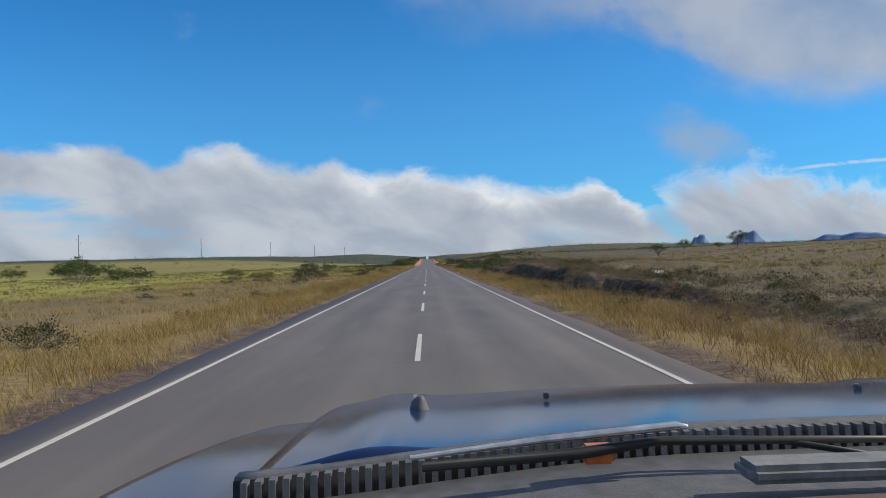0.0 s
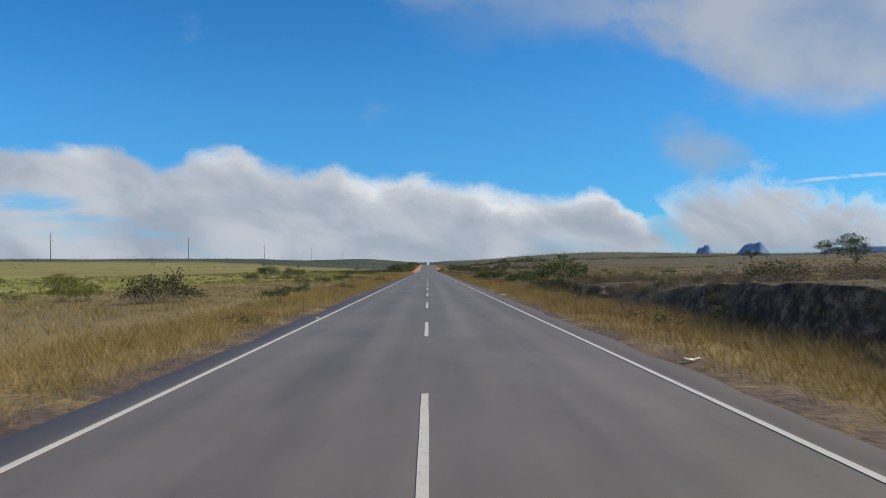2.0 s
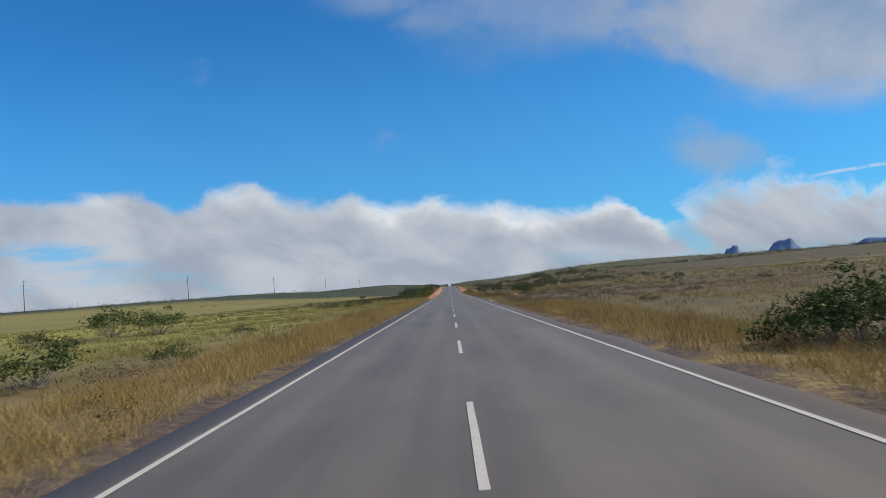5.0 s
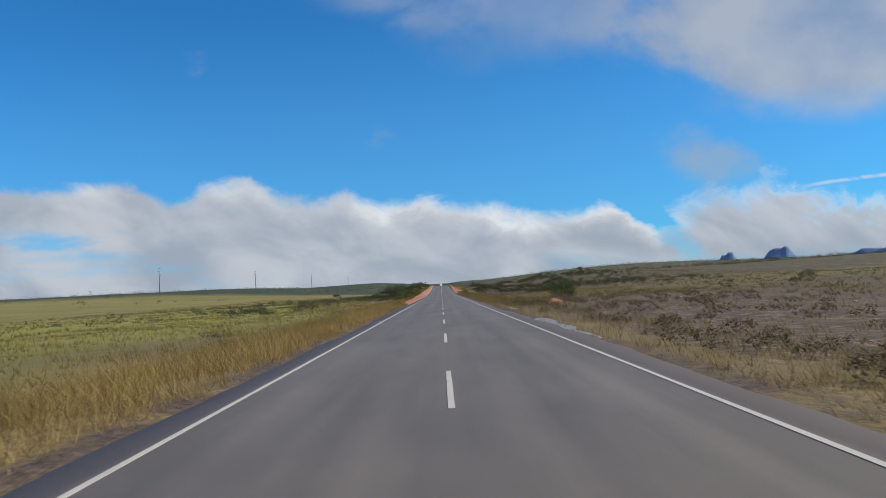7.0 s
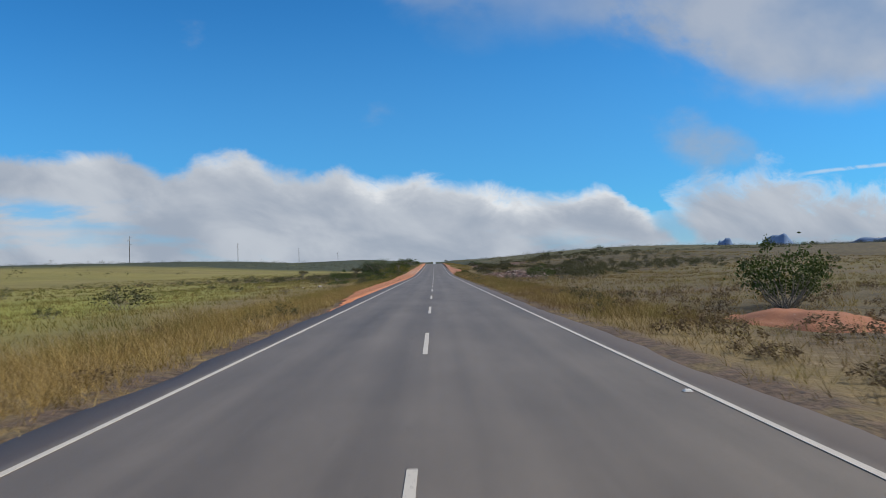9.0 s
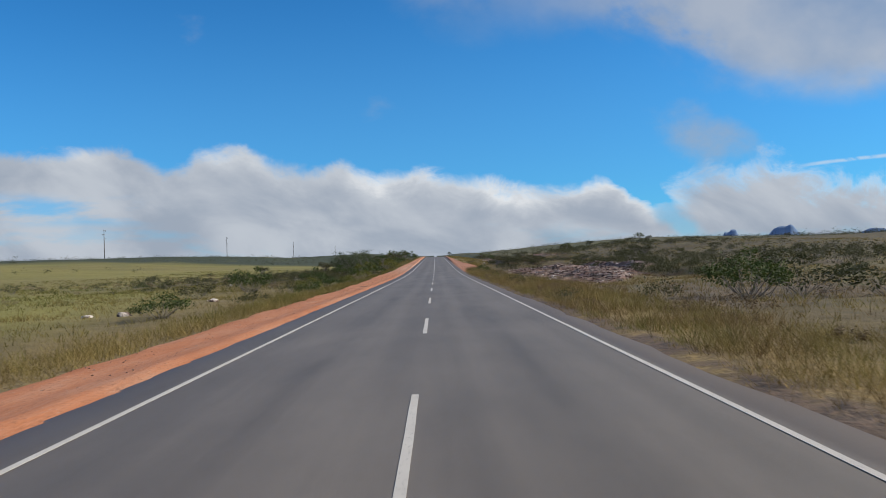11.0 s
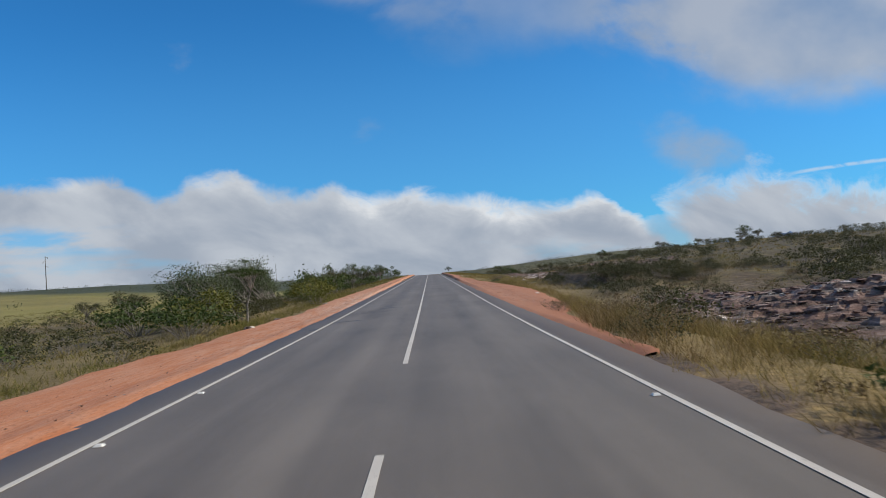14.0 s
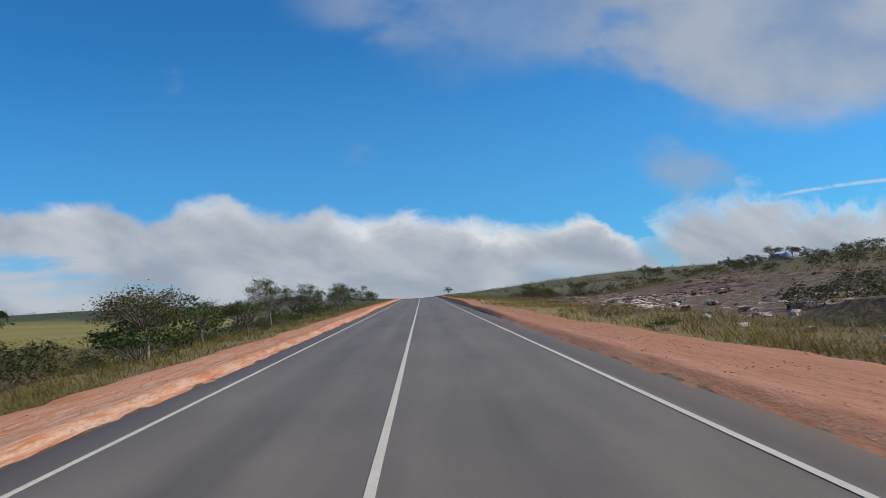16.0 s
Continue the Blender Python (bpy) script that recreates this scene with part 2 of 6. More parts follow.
def m_dirt(n, p):
    s = n.t.nodes.new("ShaderNodeSeparateXYZ")
    n.put(s, "i0", p)
    run = n.xyz(s.outputs[0], n.math("MULTIPLY", s.outputs[1], 0.25), 0.0)
    c = n.ramp(n.noise(run, 1.0, 5.0, 0.6), (0.3, (0.42, 0.138, 0.048)), (0.55, (0.47, 0.182, 0.080)), (0.75, (0.50, 0.26, 0.155)))
    far = n.xyz(s.outputs[0], n.math("MULTIPLY", s.outputs[1], 0.09), 4.0)
    chalk = n.math("MULTIPLY", n.smooth(n.noise(far, 6.0, 7.0, 0.75), 0.40, 0.60), n.math("MULTIPLY", attr(n, "pale"), 0.85))
    c = n.mix(n.math("MULTIPLY", attr(n, "dull"), 0.6), c, (0.235, 0.105, 0.068, 1))
    c = n.mix(chalk, c, (0.60, 0.47, 0.39, 1))
    stones = n.t.nodes.new("ShaderNodeTexVoronoi")
    n.put(stones, "Vector", p), n.put(stones, "Scale", 9.0)
    c = n.mix(n.math("MULTIPLY", n.smooth(stones.outputs["Distance"], 0.20, 0.10), n.math("MULTIPLY", n.smooth(n.noise(p, 1.6, 3.0), 0.45, 0.6), 0.7)), c, (0.50, 0.36, 0.28, 1))
    pebble = n.noise(p, 14.0, 3.0, 0.7)
    c = n.mix(n.math("MULTIPLY", n.smooth(pebble, 0.52, 0.68), 0.75), c, (0.24, 0.10, 0.05, 1))
    return c, (n.math("ADD", pebble, n.math("MULTIPLY", n.noise(run, 4.0, 4.0), 1.0)), 0.02)


def m_ground(n, p):
    a = n.noise(p, 0.035, 5.0, 0.6)
    b = n.noise(p, 0.6, 5.0, 0.65)
    c = n.ramp(n.math("ADD", n.math("MULTIPLY", a, 0.55), n.math("MULTIPLY", b, 0.45)), (0.33, (0.085, 0.068, 0.026)), (0.5, (0.165, 0.124, 0.048)), (0.66, (0.25, 0.185, 0.082)))
    c = n.mix(n.math("MULTIPLY", attr(n, "verge"), n.smooth(n.noise(p, 2.2, 4.0, 0.7), 0.30, 0.50)), c, n.ramp(n.noise(p, 7.0, 3.0), (0.35, (0.16, 0.11, 0.04)), (0.65, (0.31, 0.22, 0.085))))
    field = n.ramp(n.noise(n.xyz(attr(n, "gx"), n.math("MULTIPLY", attr(n, "gy"), 0.5), 0.0), 0.02, 5.0, 0.6), (0.35, (0.195, 0.208, 0.030)), (0.6, (0.262, 0.256, 0.046)))
    c = n.mix(attr(n, "field"), c, field)
    c = n.mix(n.math("MULTIPLY", attr(n, "edge"), n.smooth(b, 0.3, 0.55)), c, n.ramp(n.noise(p, 5.0, 4.0, 0.7), (0.35, (0.05, 0.035, 0.027)), (0.7, (0.15, 0.10, 0.072))))
    c = n.mix(n.math("MULTIPLY", attr(n, "scrubby"), n.smooth(n.noise(p, 0.25, 5.0, 0.7), 0.25, 0.5)), c, n.ramp(n.noise(p, 1.4, 5.0, 0.7), (0.38, (0.036, 0.030, 0.016)), (0.62, (0.105, 0.082, 0.042))))
    # cut faces: bare earth, with their shade put into the colour
    c = n.mix(attr(n, "cut"), c, n.ramp(n.noise(p, 2.5, 5.0, 0.7), (0.42, (0.026, 0.017, 0.011)), (0.53, (0.070, 0.046, 0.028)), (0.64, (0.20, 0.14, 0.085))))
    c = n.mix(attr(n, "bare"), c, n.ramp(n.noise(p, 1.8, 6.0, 0.72), (0.40, (0.045, 0.031, 0.022)), (0.54, (0.110, 0.074, 0.052)), (0.66, (0.30, 0.235, 0.19))))
    c = n.mix(n.math("MULTIPLY", attr(n, "wood"), n.smooth(n.noise(p, 0.02, 4.0, 0.7), 0.22, 0.5), clamp=True), c, (0.035, 0.045, 0.02, 1))
    return c, (n.math("ADD", n.noise(p, 3.0, 4.0, 0.7), b), 0.12)


def m_grass(n, p):
    dry, r = attr(n, "dry"), island(n)
    gold = n.ramp(r, (0.0, (0.19, 0.125, 0.040)), (0.5, (0.355, 0.248, 0.086)), (1.0, (0.54, 0.41, 0.18)))
    green = n.ramp(r, (0.0, (0.070, 0.078, 0.018)), (0.5, (0.135, 0.138, 0.032)), (1.0, (0.22, 0.205, 0.062)))
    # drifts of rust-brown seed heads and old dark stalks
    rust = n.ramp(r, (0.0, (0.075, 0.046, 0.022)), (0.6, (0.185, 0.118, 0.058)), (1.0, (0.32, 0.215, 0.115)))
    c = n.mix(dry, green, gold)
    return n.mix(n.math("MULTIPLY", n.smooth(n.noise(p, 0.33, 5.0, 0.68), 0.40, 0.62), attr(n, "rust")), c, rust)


def leaf_material(name, *cols, sheen=0.65):
    def build(n, p):
        r = n.math("ADD", n.math("MULTIPLY", island(n), 0.7), n.math("MULTIPLY", obrand(n), 0.3))
        return n.ramp(r, *[(i / (len(cols) - 1), c) for i, c in enumerate(cols)])
    return material(name, build, sheen, thin=0.2, Specular_IOR_Level=0.25)


def m_bark(n, p):
    return n.ramp(n.noise(p, 9.0, 4.0, 0.65), (0.35, (0.10, 0.088, 0.075)), (0.7, (0.28, 0.255, 0.225))), (n.noise(p, 30.0, 3.0), 0.01)


def m_rock(n, p):
    s = n.t.nodes.new("ShaderNodeSeparateXYZ")
    n.put(s, "i0", p)
    bed = n.noise(n.xyz(n.math("MULTIPLY", s.outputs[0], 0.5), n.math("MULTIPLY", s.outputs[1], 0.5), n.math("MULTIPLY", s.outputs[2], 6.0)), 1.2, 6.0, 0.65)
    c = n.ramp(bed, (0.40, (0.030, 0.018, 0.015)), (0.49, (0.105, 0.056, 0.044)), (0.59, (0.20, 0.115, 0.092)), (0.74, (0.46, 0.345, 0.285)))
    c = n.mix(n.math("MULTIPLY", n.smooth(n.noise(p, 0.5, 5.0, 0.6), 0.54, 0.66), 0.8), c, (0.075, 0.05, 0.042, 1))
    c = n.mix(n.math("MULTIPLY", attr(n, "pale"), n.smooth(n.noise(p, 1.6, 6.0, 0.7), 0.46, 0.58)), c, (0.72, 0.655, 0.60, 1))
    return c, (n.math("ADD", bed, n.noise(p, 8.0, 5.0, 0.7)), 0.08)


ASPHALT = material("asphalt", m_asphalt, 0.58, Specular_IOR_Level=0.5)
PAINT = material("road_paint", m_paint, 0.6)
DIRT = material("red_dirt", m_dirt, 0.95)
GROUND = material("savanna_ground", m_ground, 0.95)
GRASS = material("grass", m_grass, 0.8, thin=0.25, Specular_IOR_Level=0.2)
BARK = material("bark", m_bark, 0.85)
ROCK = material("sandstone", m_rock, 0.85)
LEAF_GREEN = leaf_material("leaf_green", (0.02, 0.04, 0.010), (0.055, 0.085, 0.02), (0.10, 0.125, 0.035))
LEAF_DARK = leaf_material("leaf_dark", (0.028, 0.033, 0.013), (0.066, 0.070, 0.028), (0.13, 0.125, 0.055))
LEAF_BROWN = leaf_material("leaf_brown", (0.08, 0.056, 0.032), (0.17, 0.122, 0.07), (0.30, 0.235, 0.14), sheen=0.75)
LEAF_GREY = leaf_material("leaf_grey", (0.030, 0.045, 0.020), (0.075, 0.10, 0.045), (0.17, 0.20, 0.11))
LEAF_YELLOW = leaf_material("leaf_yellow", (0.07, 0.085, 0.015), (0.13, 0.135, 0.025), (0.21, 0.19, 0.04))
METAL = material("galvanised", lambda n, p: n.ramp(n.noise(p, 2.0), (0.3, (0.10, 0.10, 0.10)), (0.7, (0.19, 0.19, 0.19))), 0.6, 0.3)

# ---------------------------------------------------------------- lie of the land


def sm(a, b, x):
    t = np.clip((np.asarray(x, float) - a) / (b - a), 0, 1)
    return t * t * (3 - 2 * t)


def vnoise(x, y, seed=0):
    """Smooth value noise on a unit lattice, 0 to 1."""
    x, y = np.asarray(x, float), np.asarray(y, float)
    i, j = np.floor(x).astype(np.int64), np.floor(y).astype(np.int64)
    f, g = x - i, y - j
    f, g = f * f * (3 - 2 * f), g * g * (3 - 2 * g)

    def h(a, b):
        k = (a * 374761393 + b * 668265263 + seed * 982451653) & 0xFFFFFFFF
        k = ((k ^ (k >> 13)) * 1274126177) & 0xFFFFFFFF
        return ((k ^ (k >> 16)) & 0xFFFF) / 65535.0
    return (h(i, j) * (1 - f) + h(i + 1, j) * f) * (1 - g) + (h(i, j + 1) * (1 - f) + h(i + 1, j + 1) * f) * g


def fbm(x, y, scale, seed=0, octaves=3):
    s, a, v = 0.0, 1.0, 0.0
    for k in range(octaves):
        v = v + a * vnoise(np.asarray(x) / scale * 2 ** k, np.asarray(y) / scale * 2 ** k, seed + k)
        s, a = s + a, a * 0.5
    return v / s


_Y = np.arange(-400, 3000, 1.0)
_G = 0.018 * np.clip((_Y - 375) / 60, 0, 1) - 0.045 * np.clip((_Y - 600) / 120, 0, 1) + 0.027 * np.clip((_Y - 760) / 100, 0, 1)
_Z = np.concatenate([[0], np.cumsum((_G[1:] + _G[:-1]) / 2)])


def road_z(y):
    return np.interp(y, _Y, _Z)


def bank_window(y):
    return np.interp(y, [-30, 5, 35, 50, 78, 100, 122], [0.3, 0.5, 0.7, 1.35, 1.3, 0.8, 0.0])


def cut_line(y):
    """Foot of the steep dark cut in the bank."""
    return 9.5 + (fbm(y, np.asarray(y) * 0, 4.2, 37, 4) - 0.5) * 3.0


def low_cliff(x, y):
    """Earth step on the right below the pale ledges; its shade is painted on the face."""
    n = (fbm(x, y, 4.0, 35) - 0.5) * 2.2
    return sm(12.8, 14.0, x + n) * sm(443, 450, y + n) * (1 - sm(474, 478, y + n))


def rocky(x, y):
    """How far a spot belongs to the bare sandstone shelf beside the road."""
    n = (fbm(x, y, 9.0, 31) - 0.5) * 9
    a = sm(0, 3, np.minimum(x + n * 0.35 - 8.8 - 2.0 * sm(382, 408, y), np.minimum(y + n - 366, np.minimum(438 - y + n, np.minimum(30 + n * 0.4 - x, 0.46 * (y - 336) - x + n * 0.9)))))
    b = sm(0, 4, np.minimum(x + n * 0.4 - 12.3, np.minimum(y + n * 0.6 - 478, np.minimum(545 - y + n, 36 + n - x))))
    return np.maximum(a, b)


def height(x, y):
    x, y = np.asarray(x, float), np.asarray(y, float)
    ax = np.abs(x)
    zr = road_z(y)
    d = np.sqrt(x * x + np.maximum(0, y - 350) ** 2)
    left = 16.5 * sm(100, 750, d) * sm(10, 250, -x)
    amp = np.interp(y, [-500, 180, 230, 360, 470, 560, 650, 900], [3.2, 3.2, 1.0, 1.2, 3.0, 6.2, 6.6, 6.2])
    right = amp * sm(9, 90, x) + 9 * sm(90, 700, x)
    far = 20 * np.exp(-((x - 330) / 260) ** 2 - ((y - 1600) / 420) ** 2) + 20 * np.exp(-(x / 900) ** 2 - ((y - 2700) / 600) ** 2)
    z = np.where(x < 0, left, right) + far
    z = z + zr * (1 - sm(7, 28, ax))
    z = z - 0.14 * sm(4.2, 5.6, ax) - 0.16 * sm(5.6, 9, ax)
    z = z + bank_window(y) * ((0.55 + 0.75 * fbm(x * 0.6, y, 5.0, 36)) * sm(0.0, 0.5 + 2.2 * sm(0.42, 0.66, fbm(y, y * 0, 7.0, 39)), x - cut_line(y) + (fbm(x, y, 0.9, 38, 3) - 0.5) * 1.3) - 0.75 * sm(12, 40, x)) - 0.22 * np.exp(-((x - 7.6) / 0.7) ** 2) * sm(0.05, 0.5, bank_window(y))
    shelf = sm(355, 372, y) * (1 - sm(432, 446, y))
    z = z + shelf * (-0.6 * sm(6.6, 9.6, x) + 0.8 * sm(25.6, 27.2, x) - 0.7 * sm(30, 70, x))
    z = z + 1.7 * sm(13, 34, x) * (1 - sm(45, 110, x)) * sm(462, 480, y) * (1 - sm(545, 600, y))
    z = z - 0.35 * sm(9, 18, -x) * sm(380, 440, y) * (1 - sm(540, 640, y)) * (1 - sm(60, 140, -x))
    z = z + 0.95 * low_cliff(x, y) * (1 - 0.7 * sm(17, 45, x))
    wild = sm(5.5, 12, ax)
    z = z + wild * ((fbm(x, y, 7.0, 3) - 0.5) * 0.45 + (fbm(x, y, 1.7, 5, 2) - 0.5) * 0.18) + sm(40, 200, d) * (fbm(x, y, 60.0, 9) - 0.5) * 1.6
    z = z + sm(900, 1600, d) * (fbm(x, y, 300.0, 11) - 0.5) * 8
    ditch = 0.15 * np.exp(-((x - 4.75) / 0.55) ** 2) * sm(213, 217, y) * (1 - sm(228, 233, y))
    return np.where(ax < 4.3, zr - 0.07, z) - ditch


def ground_at(x, y):
    return float(height(np.array([x]), np.array([y]))[0])


# ---------------------------------------------------------------- mesh helpers


def mesh_of(name, verts, faces, mats, attrs=None, smooth=False, sizes=None):
    """A mesh from arrays: faces all of one size, or a list."""
    me = bpy.data.meshes.new(name)
    verts = np.asarray(verts, dtype=np.float32)
    faces = np.asarray(faces, dtype=np.int32)
    n, k = faces.shape
    me.vertices.add(len(verts))
    me.vertices.foreach_set("co", verts.ravel())
    me.loops.add(n * k)
    me.loops.foreach_set("vertex_index", faces.ravel())
    me.polygons.add(n)
    me.polygons.foreach_set("loop_start", np.arange(0, n * k, k, dtype=np.int32))
    me.polygons.foreach_set("use_smooth", np.full(n, bool(smooth)))
    for key, val in (attrs or {}).items():
        a = me.attributes.new(key, "FLOAT", "POINT")
        a.data.foreach_set("value", np.asarray(val, dtype=np.float32))
    me.update(calc_edges=True)
    for m in (mats if isinstance(mats, (list, tuple)) else [mats]):
        me.materials.append(m)
    return me


def under(ob, parent):
    ob.parent = parent
    return ob


def part(name, bm, mat, parent, label=""):
    me = bpy.data.meshes.new(name)
    bm.to_mesh(me)
    bm.free()
    me.materials.append(mat)
    return tagged(under(new(name, me), parent), label)


def grid_faces(nx, ny):
    i, j = np.meshgrid(np.arange(nx - 1), np.arange(ny - 1))
    a = (j * nx + i).ravel()
    return np.stack([a, a + 1, a + 1 + nx, a + nx], 1)


def strip_mesh(name, x0, x1, y0, y1, mat, lift=0.004, thick=0.004, step=3.0, jag=0.0, attrs=None):
    """A ribbon on the road between x0 and x1, with a small thickness."""
    n = max(2, int(round((y1 - y0) / step)) + 1)
    ys = np.linspace(y0, y1, n)
    z = road_z(ys) + lift
    w = (fbm(ys, ys * 0, 1.2, 77) - 0.5) * jag
    w2 = (fbm(ys, ys * 0 + 40, 1.2, 78) - 0.5) * jag
    v = np.concatenate([np.stack([x0 + w, ys, z - thick], 1), np.stack([x0 + w, ys, z], 1), np.stack([x1 + w2, ys, z], 1), np.stack([x1 + w2, ys, z - thick], 1)])
    f = []
    for k in range(3):
        a = np.arange(n - 1) + k * n
        f.append(np.stack([a, a + n, a + n + 1, a + 1], 1))
    f.append(np.array([[0, n, 2 * n, 3 * n], [n - 1, 4 * n - 1, 3 * n - 1, 2 * n - 1]]))
    return mesh_of(name, v, np.concatenate(f), mat)


# ---------------------------------------------------------------- ground sheet


def axis(*spans):
    out = []
    for a, b, s in spans:
        out += list(np.arange(a, b, s))
    return np.array(out + [spans[-1][1]])


def build_ground():
    gx = axis((-4600, -1000, 300), (-1000, -300, 50), (-300, -80, 12), (-80, -28, 2.6), (-28, -4.6, 0.78), (-4.6, 4.6, 0.46), (4.6, 8.4, 0.6), (8.4, 11.6, 0.16), (11.6, 36, 0.72), (36, 100, 3.2), (100, 400, 15), (400, 1000, 50), (1000, 4600, 300))
    gy = axis((-4600, -400, 600), (-400, -20, 40), (-20, 130, 1.0), (130, 640, 2.2), (640, 900, 8), (900, 1800, 30), (1800, 4700, 120))
    X, Y = np.meshgrid(gx, gy)
    x, y = X.ravel(), Y.ravel()
    z = height(x, y)
    edge = np.interp(y, [0, 120, 180, 330, 380, 480], [28, 22, 9, 8, 20, 50]) + (fbm(x, y, 25.0, 21) - 0.5) * 16
    field = sm(0, 12, -x - edge) * (0.7 + 0.3 * sm(0.40, 0.55, fbm(x, y * 0.6, 60.0, 23)))
    field = field * (1 - sm(900, 1500, np.hypot(x, y)) * 0.7)
    field = np.maximum(field, 0.22 * sm(0.45, 0.6, fbm(x, y, 40.0, 25)) * sm(12, 30, x))
    field = field * np.where(x < 0, np.interp(y, [300, 340, 400, 500, 900, 1300], [1, 0.8, 0.5, 0.45, 0.5, 0.6]), 1)
    bare = sm(5.2, 7, x) * (1 - sm(22, 34, x)) * sm(198, 212, y) * (1 - sm(255, 272, y)) * (0.55 + 0.45 * sm(0.38, 0.55, fbm(x, y, 4.0, 27)))
    bare = np.maximum(bare, rocky(x, y))
    bare = np.maximum(bare, sm(0.58, 0.66, fbm(x, y, 8.0, 29)) * sm(6, 9, np.abs(x)) * (1 - sm(40, 60, np.abs(x))) * 0.6 * np.where(x < 0, 0.3 * sm(330, 370, y), 1))
    wood = np.where(x < 60, 1.3 * sm(610, 720, np.hypot(x, y - 150)), 0.8 * sm(450, 900, np.hypot(x, y - 250)))
    scrubby = np.where(x > 0, sm(12, 26, x) * (0.45 * sm(290, 340, y) + 0.55 * sm(385, 440, y)), 0.7 * sm(11, 17, -x) * (1 - sm(40, 60, -x)) * sm(370, 400, y)) * (1 - sm(700, 900, y))
    scrubby = np.maximum(scrubby, 0.85 * sm(6, 10, x) * (1 - sm(60, 90, x)) * sm(190, 205, y) * (1 - sm(280, 300, y)))
    scrubby = np.maximum(scrubby, 0.75 * sm(9, 11.5, x) * (1 - sm(60, 90, x)) * sm(425, 440, y) * (1 - sm(560, 600, y)))
    # the darker scrub tone runs along most of the right side
    scrubby = np.maximum(scrubby, 0.6 * sm(5.5, 10, x) * (1 - sm(120, 220, x)) * (1 - sm(420, 440, y)))
    scrubby = np.maximum(scrubby, 0.8 * sm(10, 12, x) * (1 - sm(17, 24, x)) * sm(0.1, 0.6, bank_window(y)))
    verge = (1 - sm(8.5, 13, np.abs(x) + (fbm(x, y, 5.0, 33) - 0.5) * 3)) * np.where(x < 0, 1 - 0.75 * sm(300, 360, y), 1 - 0.95 * sm(190, 205, y) * (1 - sm(262, 280, y)) - 0.7 * sm(400, 430, y))
    # mask of the faces turned from the sun, painted darker for their shade
    c = x - cut_line(y)
    cut = sm(-0.5, -0.1, c) * (1 - sm(0.5, 1.2, c + (fbm(x, y, 1.0, 34) - 0.5) * 0.9)) * sm(0.2, 0.6, bank_window(y))
    k = low_cliff(x, y)
    cut = np.maximum(cut, sm(0.02, 0.3, k) * (1 - sm(14.5, 17, x)))
    bare = bare * (1 - cut)
    me = mesh_of("ground", np.stack([x, y, z], 1), grid_faces(len(gx), len(gy)), GROUND, {"field": field, "bare": bare, "edge": 1 - sm(4.5, 5.6, np.abs(x)), "wood": wood, "scrubby": scrubby, "verge": verge, "cut": cut, "gx": x, "gy": y}, smooth=True)
    tagged(new("ground", me), "dry savanna ground of straw, green and bare brown soil", "ground", kind="structure")


build_ground()

# ---------------------------------------------------------------- road


def build_road():
    ys = np.arange(-300, 1100, 1.0)
    edge = 4.12 + (fbm(ys, ys * 0, 2.2, 51) - 0.5) * 0.34
    edge2 = 4.12 + (fbm(ys, ys * 0, 2.2, 52) - 0.5) * 0.34
    wider = 0.3 * sm(275, 310, ys)
    edge, edge2 = edge + wider, edge2 + 0.2 * sm(203, 210, ys) * (1 - sm(236, 244, ys)) + 0.3 * sm(396, 412, ys)
    z = road_z(ys)
    cols = [(-edge - 0.12, z - 0.16), (-edge, z - 0.045), (-3.5 + 0 * ys, z - 0.006), (0 * ys, z), (3.5 + 0 * ys, z - 0.006), (edge2, z - 0.045), (edge2 + 0.12, z - 0.16)]
    v = np.stack([np.stack([a, ys, b], 1) for a, b in cols], 1).reshape(-1, 3)
    road = new("road", mesh_of("road", v, grid_faces(7, len(ys)), ASPHALT, smooth=True))
    tagged(road, "straight grey asphalt two-lane road with darker ragged shoulders", "road", kind="structure")
    for side, name in ((-3.4, "edge_line"), (3.4, "edge_line")):
        tagged(under(new(name, strip_mesh(name, side - 0.043, side + 0.043, -60, 900, PAINT, lift=0.002, jag=0.02)), road), "worn white edge line")
    dash = strip_mesh("dash", -0.046, 0.046, 0, 4.4, PAINT, lift=0.0, step=0.5, jag=0.015)
    for k in range(-2, 33):
        y = 11.6 + 12 * k
        ob = under(new("dash", dash), road)
        a = float(road_z(y + 4.5) - road_z(y))
        ob.matrix_basis = pose(0, y, float(road_z(y)) + 0.006, math.degrees(math.atan2(a, 4.5)))
    tagged(under(new("centre_line", strip_mesh("centre_line", -0.048, 0.048, 407, 800, PAINT, lift=0.006, jag=0.02)), road), "unbroken white centre line")
    return road


ROAD = build_road()


